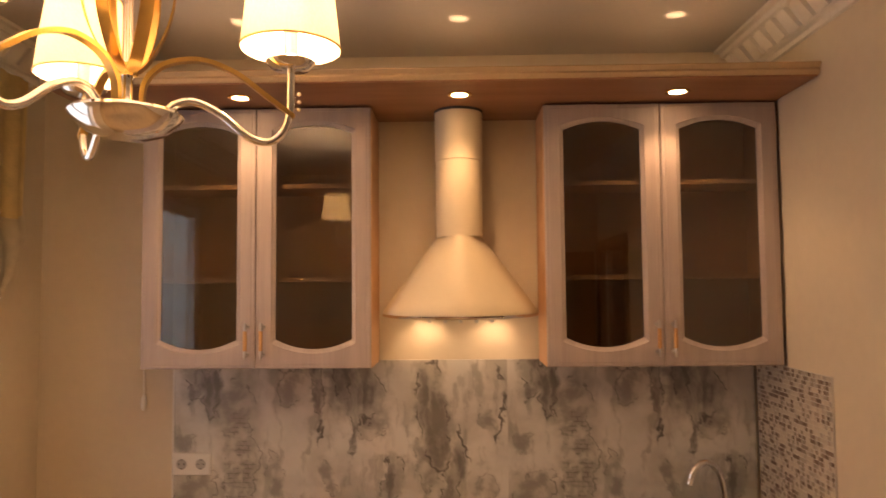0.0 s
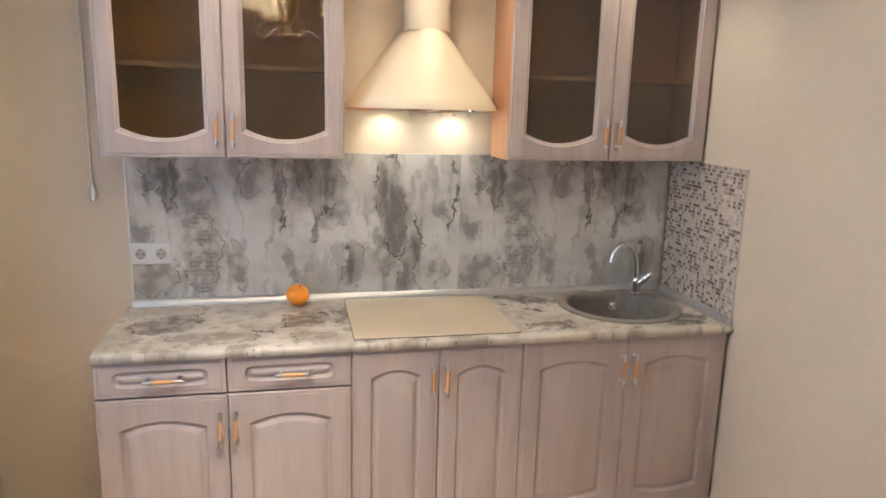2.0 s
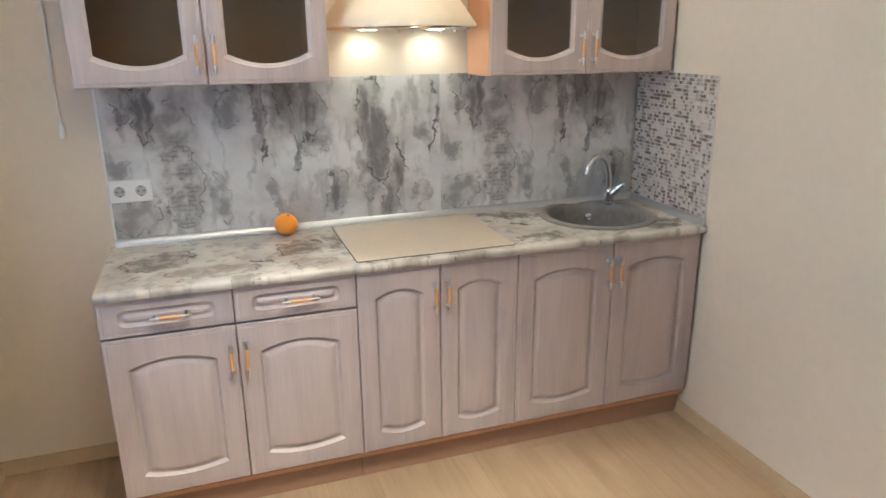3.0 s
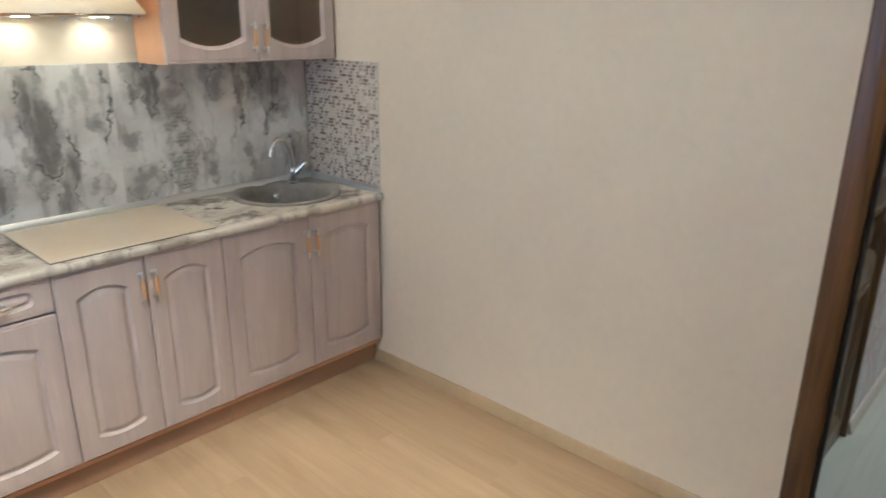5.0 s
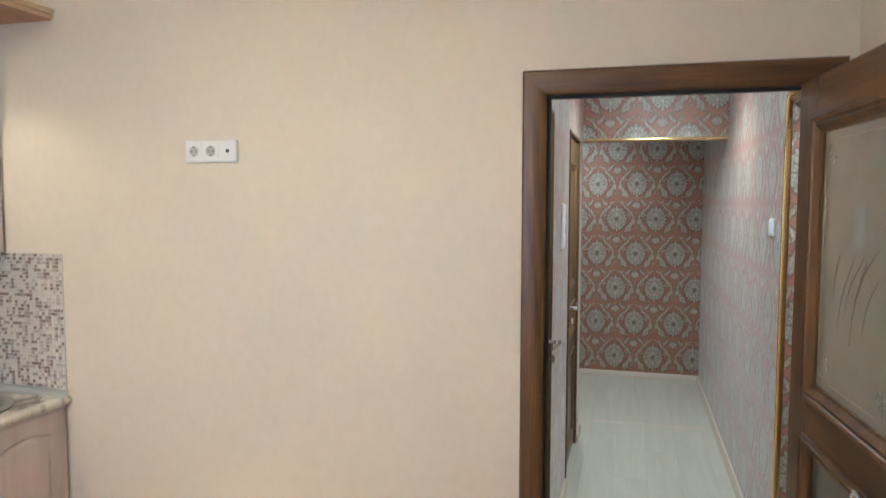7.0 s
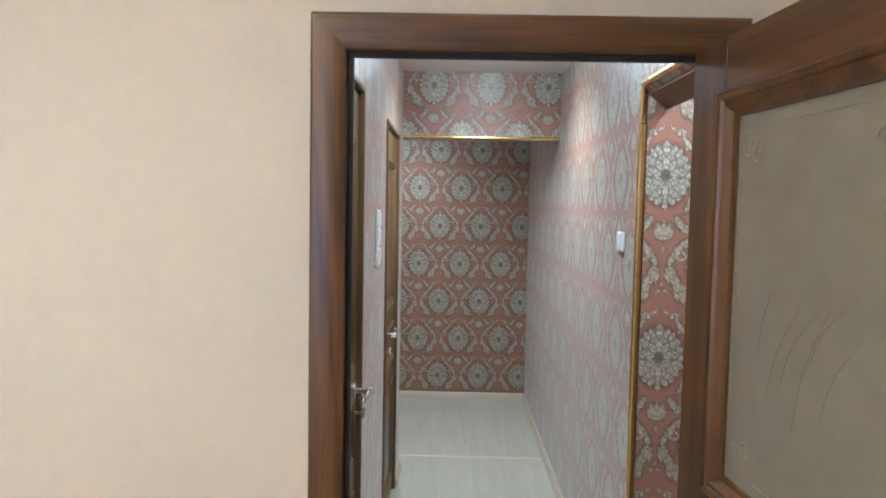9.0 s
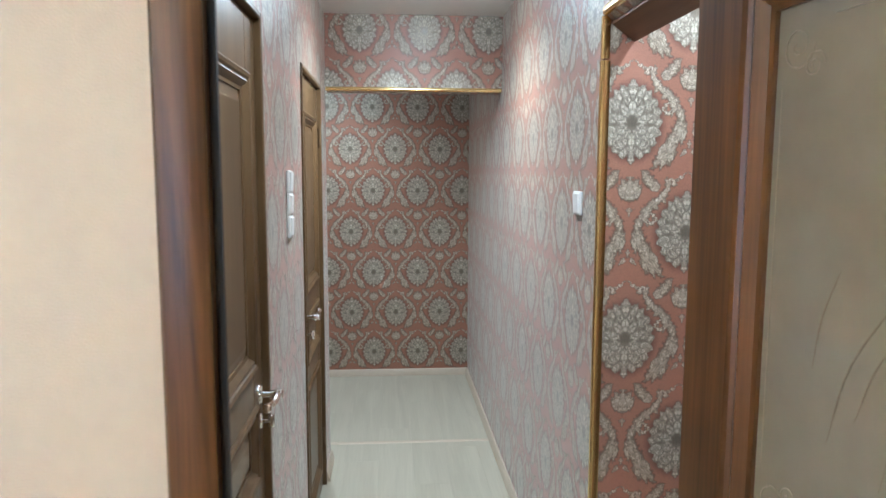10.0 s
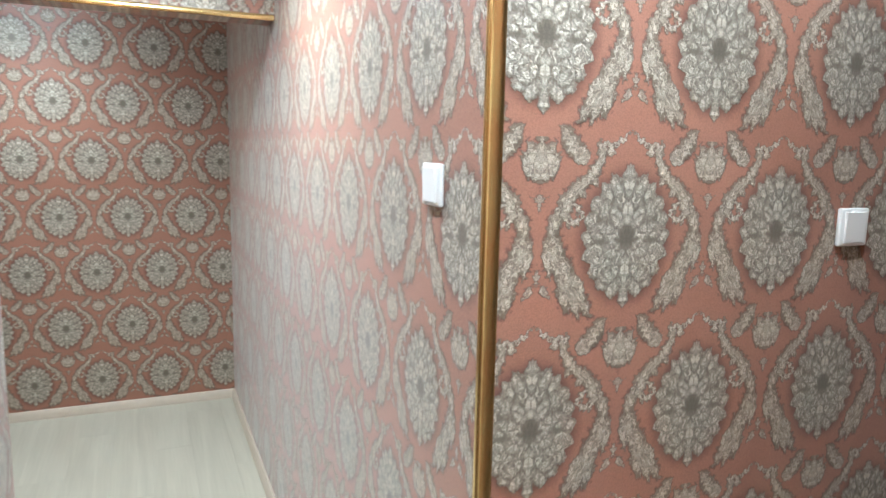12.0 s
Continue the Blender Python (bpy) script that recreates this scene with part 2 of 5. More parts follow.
    tulip = [(0.1735, 0.086, 0.1735, 0.170, 0.012), (0.171, 0.092, 0.151, 0.154, 0.0105), (0.167, 0.094, 0.138, 0.136, 0.009), (0.168, 0.092, 0.142, 0.110, 0.007), (0.098, 0.124, 0.136, 0.176, 0.014), (0.086, 0.138, 0.112, 0.126, 0.010), (0.0755, -0.196, 0.0375, -0.144, 0.014), (0.1735, -0.147, 0.1335, -0.177, 0.003), (0.1735, 0.074, 0.1735, 0.042, 0.005), (0.160, 0.066, 0.1735, 0.056, 0.004)]
    plume = [(0.136, 0.050, 0.150, 0.000, 0.011), (0.152, 0.024, 0.128, -0.072, 0.015), (0.138, -0.018, 0.100, -0.104, 0.015), (0.160, -0.006, 0.150, -0.068, 0.008), (0.122, -0.058, 0.066, -0.136, 0.012), (0.117, -0.072, 0.088, -0.138, 0.010), (0.132, -0.062, 0.112, -0.126, 0.010), (0.106, -0.060, 0.083, -0.106, 0.009), (0.1735, -0.050, 0.1735, -0.080, 0.005), (0.166, -0.080, 0.150, -0.100, 0.005)]
    rings = (q.math("DIVIDE", q.math("ABSOLUTE", q.math("SUBTRACT", q.ellipse(p, cx, cy, 1.0, 1.0, 0), rr)), 0.005) for cx, cy, rr in ((0.109, 0.036, 0.015), (0.098, 0.133, 0.011), (0.040, 0.140, 0.004), (0.1335, -0.180, 0.004)))
    dl = q.least(itertools.chain((leafy(*s) for s in stem + tulip + plume), rings))
    ltone = q.math("MULTIPLY", q.range(dl, 0.35, 1.0, 1.0, 0.12), q.range(q.math("SINE", q.math("MULTIPLY", dl, 16.0)), -1.0, 0.4, 0.34, 1.0))
    ltone = q.math("MULTIPLY", q.math("MULTIPLY", ltone, q.math("MULTIPLY_ADD", lobes, 0.45, 0.55)), q.range(fine, 0.30, 0.62, 0.65, 1.0))

    grain = q.noise(co, 420.0, 2.0)["Fac"]
    d = q.math("MINIMUM", dl, rosette)
    mask = q.range(d, 0.96, 1.08, 1.0, 0.0)
    inside = q.range(rosette, 0.99, 1.01, 1.0, 0.0)
    tone = q.math("ADD", q.math("MULTIPLY", inside, ptone), q.math("MULTIPLY", q.math("SUBTRACT", 1.0, inside), ltone))
    silver = q.mix(inside, q.mix(tone, (0.130, 0.098, 0.067), (0.62, 0.535, 0.415)), q.mix(tone, (0.130, 0.106, 0.078), (0.62, 0.555, 0.445)))
    rim = q.range(d, 1.0, 1.40, 0.42, 1.0)
    cloud = q.noise(co, 7.0, 3.0)["Fac"]
    ground = q.vec("SCALE", q.mix(cloud, (0.280, 0.128, 0.082), (0.335, 0.158, 0.104)))
    q.put(ground.node.inputs["Scale"], q.math("MULTIPLY", rim, q.range(grain, 0.3, 0.7, 0.86, 1.12)))
    q.put(b.inputs["Base Color"], q.mix(mask, ground, silver))
    q.put(b.inputs["Roughness"], q.range(mask, 0.0, 1.0, 0.45, 0.36))
    q.put(b.inputs["Metallic"], q.math("MULTIPLY", mask, 0.25))
    b.inputs["Sheen Weight"].default_value, b.inputs["Sheen Roughness"].default_value = 0.30, 0.35
    b.inputs["Sheen Tint"].default_value = (1.0, 0.95, 0.90, 1.0)
    bp = q.n.new("ShaderNodeBump")
    bp.inputs["Strength"].default_value, bp.inputs["Distance"].default_value = 0.7, 0.002
    q.put(bp.inputs["Height"], q.math("ADD", q.math("MULTIPLY", mask, q.math("ADD", tone, 0.4)), q.math("MULTIPLY", grain, 0.15)))
    q.put(b.inputs["Normal"], bp.outputs[0])
    return m


def marble(name, upright):
    """Printed pale marble: smoky streaks with dark torn edges, cracks and patches of old brick; the print of the upright panel repeats."""
    m = bpy.data.materials.new(name)
    m.use_nodes = True
    q = Nodes(m)
    b = q.n["Principled BSDF"]
    b.inputs["Roughness"].default_value = 0.28 if upright else 0.22
    co = q.n.new("ShaderNodeTexCoord").outputs["Object"]
    x, y, z = q.split(co)
    h = z if upright else y
    repeat = 1.264
    if upright:
        k = q.math("DIVIDE", q.math("ADD", x, 1.085), repeat)
        x = q.math("SUBTRACT", q.math("MULTIPLY", q.math("FRACT", k), repeat), 1.085)
    flat = q.xyz(x, h, 0.0)

    def moved(v, scale, size, detail=6.0):
        return q.vec("ADD", v, q.vec("MULTIPLY", q.vec("SUBTRACT", q.noise(flat, scale, detail)["Color"], (0.5, 0.5, 0.5)), size))
    torn = moved(moved(flat, 30.0, (0.060, 0.110, 0.0), 6.0), 8.0, (0.085, 0.20, 0.0), 3.0)
    if upright:
        dark = [(-0.990, 1.375, 0.050, 0.080, 12), (-0.931, 1.340, 0.026, 0.120, 0), (-0.543, 1.345, 0.020, 0.130, 4), (-0.412, 1.345, 0.050, 0.120, 6), (-0.340, 1.330, 0.045, 0.085, 0), (-0.399, 1.190, 0.012, 0.090, -4), (-0.101, 1.240, 0.046, 0.185, 6), (-0.252, 0.975, 0.038, 0.070, -16), (-0.030, 1.000, 0.034, 0.120, -6)]
        pale = [(-0.840, 1.250, 0.062, 0.110, -8), (-0.820, 1.060, 0.060, 0.150, 0), (-0.698, 1.000, 0.024, 0.080, 14), (-0.620, 1.350, 0.045, 0.065, 0), (-0.989, 0.950, 0.075, 0.060, 0), (-0.489, 1.005, 0.018, 0.060, 6), (-1.030, 1.135, 0.030, 0.024, 0), (-0.470, 1.340, 0.050, 0.100, 0), (0.110, 1.190, 0.024, 0.055, 30), (-0.130, 1.040, 0.030, 0.080, 20), (-0.330, 1.200, 0.055, 0.045, 0), (0.100, 0.960, 0.030, 0.060, 0)]
        cracks = [(0.163, 1.330, 0.010, 0.110, 8), (0.150, 1.180, 0.006, 0.080, -14), (-0.520, 1.220, 0.008, 0.070, -6), (0.020, 1.130, 0.006, 0.090, 10)]
    else:
        dark = [(-0.92, 2.30, 0.10, 0.06, 20), (-0.45, 2.30, 0.07, 0.07, -30), (0.45, 2.46, 0.11, 0.04, -30), (0.98, 2.10, 0.08, 0.04, 15), (-0.30, 2.36, 0.04, 0.08, -20), (0.42, 2.12, 0.08, 0.03, 0)]
        pale = [(-0.75, 2.14, 0.14, 0.05, 0), (-0.42, 2.12, 0.07, 0.05, 20), (-0.88, 2.02, 0.05, 0.03, 0), (-0.66, 2.02, 0.04, 0.04, 20), (0.68, 2.03, 0.07, 0.03, 0), (-0.15, 2.02, 0.10, 0.03, 0), (0.10, 2.01, 0.06, 0.02, 0)]
        cracks = [(-0.60, 2.20, 0.010, 0.10, 50), (0.40, 2.35, 0.008, 0.09, 60), (-1.0, 2.14, 0.008, 0.08, -40)]
    near = lambda items: q.least(q.ellipse(torn, *e) for e in items)
    sd, sp, sc = near(dark), near(pale), near(cracks)
    tall = q.xyz(x, q.math("MULTIPLY", h, 0.26 if upright else 0.9), 0.3)
    tall = moved(tall, 14.0, (0.05, 0.05, 0.0))
    streak = q.noise(tall, 24.0, 7.0)["Fac"]
    mottle = q.noise(flat, 16.0, 7.0)["Fac"]
    base = q.mix(q.range(q.noise(moved(flat, 6.0, (0.16, 0.10, 0.0)), 4.0, 5.0)["Fac"], 0.40, 0.66), (0.64, 0.63, 0.61) if upright else (0.60, 0.555, 0.49), (0.43, 0.42, 0.405) if upright else (0.44, 0.395, 0.34))
    base = q.mix(q.math("MULTIPLY", q.range(streak, 0.50, 0.68), 0.62), base, (0.25, 0.245, 0.235))
    grey = (0.255, 0.248, 0.238) if upright else (0.30, 0.265, 0.225)
    base = q.mix(q.math("MULTIPLY", q.range(sp, 1.75, 0.50), q.range(mottle, 0.36, 0.58, 0.30, 0.95)), base, grey)
    base = q.mix(q.math("MULTIPLY", q.range(sd, 1.70, 0.60), q.range(streak, 0.36, 0.60, 0.55, 1.0)), base, (0.155, 0.150, 0.143) if upright else (0.20, 0.175, 0.15))
    warmth = q.range(q.noise(flat, 3.0, 2.0)["Fac"], 0.5, 0.75, 0.0, 0.25)
    base = q.mix(warmth, base, (0.42, 0.36, 0.31))
    # torn edges of the streaks, and the cracks
    band = lambda v, c, w: q.range(q.math("ABSOLUTE", q.math("SUBTRACT", v, c)), 0.0, w, 1.0, 0.0)
    broken = q.range(q.noise(flat, 13.0, 4.0)["Fac"], 0.43, 0.52)
    edge = q.math("MULTIPLY", q.math("MAXIMUM", band(sd, 1.12, 0.10), q.math("MULTIPLY", band(sp, 1.08, 0.08), 0.75)), broken)
    line = q.math("MAXIMUM", edge, q.math("MULTIPLY", q.range(sc, 1.25, 0.7), q.range(mottle, 0.40, 0.52)))
    base = q.mix(q.math("MULTIPLY", line, 0.82), base, (0.060, 0.053, 0.048))
    if upright:
        # courses of old brick that show through
        br = q.n.new("ShaderNodeTexBrick")
        br.inputs["Scale"].default_value, br.inputs["Mortar Size"].default_value = 1.0, 0.0020
        br.inputs["Brick Width"].default_value, br.inputs["Row Height"].default_value = 0.036, 0.017
        q.l.new(moved(flat, 30.0, (0.012, 0.010, 0.0), 3.0), br.inputs["Vector"])
        patch = q.range(q.least([q.ellipse(torn, -0.825, 1.07, 0.055, 0.17, 0), q.ellipse(torn, -0.83, 0.96, 0.050, 0.07, 0)]), 1.15, 0.75)
        base = q.mix(q.math("MULTIPLY", q.math("MULTIPLY", patch, br.outputs["Fac"]), q.range(mottle, 0.44, 0.56, 0.0, 0.65)), base, (0.12, 0.11, 0.10))
    q.put(b.inputs["Base Color"], base)
    return m


M = {}
M["wall"] = mat("kitchen_wall_paper", (0.66, 0.585, 0.475), 0.6, vary=0.035, scale=3, bump=0.35, bump_scale=260, spec=0.35)
M["ceiling"] = mat("ceiling_paint", (0.55, 0.525, 0.49), 0.45, vary=0.03, bump=0.1)
M["hall_ceiling"] = mat("hall_ceiling_paint", (0.78, 0.78, 0.77), 0.35, vary=0.02)
M["plaster"] = mat("cornice_plaster", (0.74, 0.72, 0.68), 0.7, vary=0.06, bump=0.3)
M["oak_floor"] = wood("oak_laminate", (0.28, 0.190, 0.108), (0.39, 0.280, 0.170), "y", 0.42, 0.8, contrast=0.7, random_piece=0.015)
M["pale_floor"] = wood("pale_laminate", (0.41, 0.380, 0.297), (0.49, 0.458, 0.362), "x", 0.34, 0.8, random_piece=0.02)
M["skirt"] = mat("beige_skirting", (0.42, 0.31, 0.185), 0.45, vary=0.06, scale=4)
M["hall_skirt"] = mat("pale_skirting", (0.54, 0.46, 0.36), 0.45, vary=0.06, scale=4)
M["facade"] = wood("bleached_facade", (0.345, 0.285, 0.268), (0.47, 0.400, 0.375), "z", 0.48, 1.3, contrast=0.45)
M["carcass"] = mat("beech_carcass", (0.58, 0.325, 0.18), 0.5, vary=0.08, stretch=(8, 8, 1))
M["pelmet"] = wood("beech_pelmet", (0.26, 0.125, 0.068), (0.35, 0.18, 0.10), "x", 0.45)
M["pelmet_edge"] = mat("pelmet_moulding", (0.52, 0.38, 0.24), 0.45, vary=0.05)
M["plinth"] = mat("brown_plinth", (0.30, 0.18, 0.11), 0.5, vary=0.1, stretch=(1, 1, 6))
M["smoked"] = glass("smoked_glass", (0.62, 0.61, 0.55), 0.0, 0.08)
M["pane"] = glass("window_glass", (0.97, 0.98, 0.98), 0.0, 0.03)
M["chrome"] = mat("chrome", (0.93, 0.92, 0.91), 0.10, 1.0, vary=0.02)
M["nickel"] = mat("brushed_nickel", (0.55, 0.54, 0.53), 0.28, 1.0, vary=0.04)
M["brass"] = mat("gold_trim", (0.86, 0.64, 0.28), 0.17, 1.0, vary=0.06)
M["antique"] = mat("antique_gold_ribbon", (0.72, 0.46, 0.17), 0.3, 1.0, vary=0.06)
M["grip"] = wood("handle_wood", (0.52, 0.27, 0.11), (0.66, 0.38, 0.17), "z", 0.4)
M["hood"] = mat("cream_enamel", (0.76, 0.66, 0.49), 0.5, vary=0.02)
M["dark"] = mat("dark_gap", (0.03, 0.025, 0.02), 0.7, vary=0.1)
M["marble"] = marble("marble_panel", True)
M["marble_top"] = marble("marble_worktop", False)
M["hob"] = mat("cream_glass_ceramic", (0.60, 0.51, 0.39), 0.12, vary=0.03, spec=0.6)
M["sink"] = mat("grey_composite", (0.205, 0.188, 0.165), 0.45, vary=0.25, scale=40, bump=0.2, bump_scale=500)
M["alu"] = mat("aluminium_trim", (0.62, 0.62, 0.62), 0.35, 0.8, vary=0.04)
M["grout"] = mat("mosaic_grout", (0.60, 0.57, 0.53), 0.8, vary=0.05)
M["orange"] = mat("orange_peel", (0.93, 0.33, 0.015), 0.42, vary=0.1, scale=20, bump=0.6, bump_scale=240)
M["well"] = mat("socket_shadow_grey", (0.42, 0.41, 0.40), 0.5)
M["stalk"] = mat("orange_stalk", (0.14, 0.16, 0.04), 0.8)
M["white"] = mat("white_plastic", (0.78, 0.77, 0.75), 0.35, vary=0.02)
M["black"] = mat("dark_hole", (0.06, 0.055, 0.05), 0.6)
M["door"] = wood("walnut_door", (0.042, 0.017, 0.0045), (0.130, 0.058, 0.0155), "z", 0.40, 0.8, coat=0.08, contrast=1.3)
M["door_x"] = wood("walnut_rail", (0.042, 0.017, 0.0045), (0.130, 0.058, 0.0155), "x", 0.40, 0.8, coat=0.08, contrast=1.3)
M["door_y"] = wood("walnut_head", (0.042, 0.017, 0.0045), (0.130, 0.058, 0.0155), "y", 0.40, 0.8, coat=0.08, contrast=1.3)
M["hall_door"] = wood("hall_door_wood", (0.080, 0.045, 0.017), (0.150, 0.090, 0.038), "z", 0.36, 0.8, coat=0.2)
M["frost"] = mat("frosted_glass", (0.235, 0.220, 0.172), 0.45, vary=0.14, scale=1.6, spec=0.6, coat=1.0)
M["dark_pane"] = mat("dark_door_glass", (0.10, 0.095, 0.07), 0.3, vary=0.1, scale=3, coat=1.0)
M["frost_line"] = mat("etched_line", (0.275, 0.25, 0.195), 0.3)
M["stroke"] = mat("amber_stroke", (0.205, 0.175, 0.122), 0.4)
M["bulb"] = glow("bulb_light", (1.0, 0.72, 0.36), 45)
M["spot_glow"] = glow("downlight_glow", (1.0, 0.78, 0.48), 40)
M["hall_glow"] = glow("hall_lamp_glow", (1.0, 0.97, 0.93), 60)
M["sheer"] = mat("sheer_curtain", (0.70, 0.62, 0.50), 0.8, vary=0.1)
M["swag"] = mat("cream_swag", (0.72, 0.56, 0.28), 0.7, vary=0.15, scale=25)
M["plastic_window"] = mat("white_window_plastic", (0.8, 0.8, 0.8), 0.35)
M["soffit"] = wood("dark_soffit_board", (0.10, 0.045, 0.02), (0.16, 0.075, 0.034), "x", 0.5)


def shade_cloth():
    m = bpy.data.materials.new("shade_cloth")
    m.use_nodes = True
    q = Nodes(m)
    q.n.remove(q.n["Principled BSDF"])
    df, tl, mx = q.n.new("ShaderNodeBsdfDiffuse"), q.n.new("ShaderNodeBsdfTranslucent"), q.n.new("ShaderNodeMixShader")
    co = q.n.new("ShaderNodeTexCoord").outputs["Object"]
    weave = q.range(q.noise(co, 300.0, 2.0)["Fac"], 0.3, 0.7, 0.92, 1.0)
    c = q.vec("SCALE", (0.97, 0.92, 0.80))
    q.put(c.node.inputs["Scale"], weave)
    q.put(df.inputs["Color"], c)
    q.put(tl.inputs["Color"], c)
    mx.inputs[0].default_value = 0.7
    q.l.new(df.outputs[0], mx.inputs[1])
    q.l.new(tl.outputs[0], mx.inputs[2])
    q.l.new(mx.outputs[0], q.n["Material Output"].inputs[0])
    return m


M["shade"] = shade_cloth()
M["paper_x"] = wallpaper("damask_paper_x", "x", 2.103, 1.454)
M["paper_y"] = wallpaper("damask_paper_y", "y", -1.040, 1.455)
M["paper_end"] = wallpaper("damask_paper_end", "y", -0.028, 1.481)
M["paper_beam"] = wallpaper("damask_paper_beam", "y", -0.352, 2.380)

# ---- mesh helpers ----


def box(bm, x0, x1, y0, y1, z0, z1, bevel=0.0, seg=1):
    r = bmesh.ops.create_cube(bm, size=1.0, matrix=Matrix.Translation(((x0 + x1) / 2, (y0 + y1) / 2, (z0 + z1) / 2)) @ Matrix.Diagonal((abs(x1 - x0), abs(y1 - y0), abs(z1 - z0), 1)))
    if bevel:
        edges = list({e for v in r["verts"] for e in v.link_edges})
        bmesh.ops.bevel(bm, geom=edges, offset=bevel, segments=seg, affect="EDGES", profile=0.5)
    return bm


def boxed(*args, **kw):
    return box(bmesh.new(), *args, **kw)


def loft(bm, loops, closed=True, cap_first=False, cap_last=False, wrap=False):
    """Skin over loops of as many points each."""
    rows = [[bm.verts.new(p) for p in loop] for loop in loops]
    n = len(rows[0])
    pairs = list(zip(rows, rows[1:])) + ([(rows[-1], rows[0])] if wrap else [])
    for a, b in pairs:
        for i in range(n if closed else n - 1):
            j = (i + 1) % n
            bm.faces.new((a[i], a[j], b[j], b[i]))
    if cap_first:
        bm.faces.new(rows[0][::-1])
    if cap_last:
        bm.faces.new(rows[-1])
    return bm


def ring(cx, cy, z, rx, ry=None, n=32):
    ry = rx if ry is None else ry
    return [(cx + rx * math.cos(2 * math.pi * i / n), cy + ry * math.sin(2 * math.pi * i / n), z) for i in range(n)]


def lathe(bm, cx, cy, profile, n=32, caps=True):
    return loft(bm, [ring(cx, cy, z, r, n=n) for r, z in profile], cap_first=caps, cap_last=caps)


def tube(bm, pts, radius, n=10, flat=None):
    """A bar swept along points; flat: (width, thickness) for a ribbon."""
    pts = [Vector(p) for p in pts]
    loops, up = [], None
    for i, p in enumerate(pts):
        t = (pts[min(i + 1, len(pts) - 1)] - pts[max(i - 1, 0)]).normalized()
        if up is None:
            up = t.orthogonal().normalized() if flat is None else flat[2]
        side = t.cross(up).normalized()
        up2 = side.cross(t).normalized()
        up = up2
        if flat:
            loops.append([p + side * (a * flat[0] / 2) + up2 * (b * flat[1] / 2) for a, b in ((-1, -1), (1, -1), (1, 1), (-1, 1))])
        else:
            r = radius[i] if isinstance(radius, (list, tuple)) else radius
            loops.append([p + (side * math.cos(2 * math.pi * k / n) + up2 * math.sin(2 * math.pi * k / n)) * r for k in range(n)])
    return loft(bm, loops, cap_first=True, cap_last=True)


def curve(ctrl, n=8):
    """Smooth points through control points."""
    c = [Vector(p) for p in ctrl]
    c = [c[0] * 2 - c[1]] + c + [c[-1] * 2 - c[-2]]
    out = []
    for i in range(1, len(c) - 2):
        for k in range(n):
            t = k / n
            out.append(0.5 * ((2 * c[i]) + (c[i + 1] - c[i - 1]) * t + (2 * c[i - 1] - 5 * c[i] + 4 * c[i + 1] - c[i + 2]) * t * t + (3 * c[i] - c[i - 1] - 3 * c[i + 1] + c[i + 2]) * t ** 3))
    return out + [c[-2]]


def mesh(name, bm, material, smooth=None):
    bmesh.ops.recalc_face_normals(bm, faces=bm.faces)
    me = bpy.data.meshes.new(name)
    bm.to_mesh(me)
    bm.free()
    me.materials.append(material)
    if smooth:
        for p in me.polygons:
            p.use_smooth = True
        me.set_sharp_from_angle(angle=radians(smooth))
    return me


def part(name, bm, material, parent, label="", smooth=35):
    ob = new(name, mesh(name, bm, material, smooth))
    ob.parent = parent
    if label:
        ob["label"] = label
    return ob


def thing(name, bm, material, label, category, group="", kind="", smooth=35):
    return tagged(new(name, mesh(name, bm, material, smooth)), label, category, group, kind)


def holder(name, label, category, x=0, y=0, z=0, group="", kind=""):
    ob = new(name)
    ob.location = (x, y, z)
    return tagged(ob, label, category, group, kind)


def arched(x0, x1, z0, z1, y, top=0.0, low=0.0, n=10):
    """Outline of a panel whose head and foot are bowed; as many points for every shape."""
    pts = []
    for i in range(n):
        s = i / n
        pts.append((x0 + (x1 - x0) * s, y, z0 - low * (1 - (2 * s - 1) ** 2)))
    for i in range(n):
        pts.append((x1, y, z0 + (z1 - z0) * i / n))
    for i in range(n):
        s = i / n
        pts.append((x1 - (x1 - x0) * s, y, z1 + top * (1 - (2 * s - 1) ** 2)))
    for i in range(n):
        pts.append((x0, y, z1 - (z1 - z0) * i / n))
    return pts

# ---- structure: kitchen ----
FLOOR = thing("floor_kitchen", boxed(KX0 - 0.1, 1.165, KY0 - 0.1, KY1 + 0.1, -0.08, -0.010), M["oak_floor"], "warm oak laminate floor of the kitchen", "floor", kind="structure")
HFLOOR = thing("floor_hall", boxed(1.170, 5.55, -2.7, 1.7, -0.08, -0.010), M["pale_floor"], "pale whitewashed laminate floor of the hall", "floor", kind="structure")
thing("wall_north", boxed(KX0 - 0.1, 1.17, KY1, KY1 + 0.1, 0, KC), M["wall"], "cream textured paper wall behind the kitchen units", "wall", kind="structure")
thing("wall_south", boxed(KX0 - 0.1, KX1, KY0 - 0.1, KY0, 0, KC), M["wall"], "cream textured paper wall beside the open door", "wall", kind="structure")
DY0, DY1, DH = -0.68, 0.105, 1.985
bm = bmesh.new()
box(bm, KX1, 1.17, DY1 + 0.025, KY1, 0, KC)
box(bm, KX1, 1.17, KY0 - 0.1, DY0 - 0.025, 0, KC)
box(bm, KX1, 1.17, DY0 - 0.025, DY1 + 0.025, DH + 0.025, KC)
thing("wall_east", bm, M["wall"], "cream textured paper wall with the doorway to the hall", "wall", kind="structure")
WY0, WY1, WZ0, WZ1 = 0.40, 1.70, 0.88, 2.22
bm = bmesh.new()
box(bm, KX0 - 0.1, KX0, KY0, WY0, 0, KC)
box(bm, KX0 - 0.1, KX0, WY1, KY1, 0, KC)
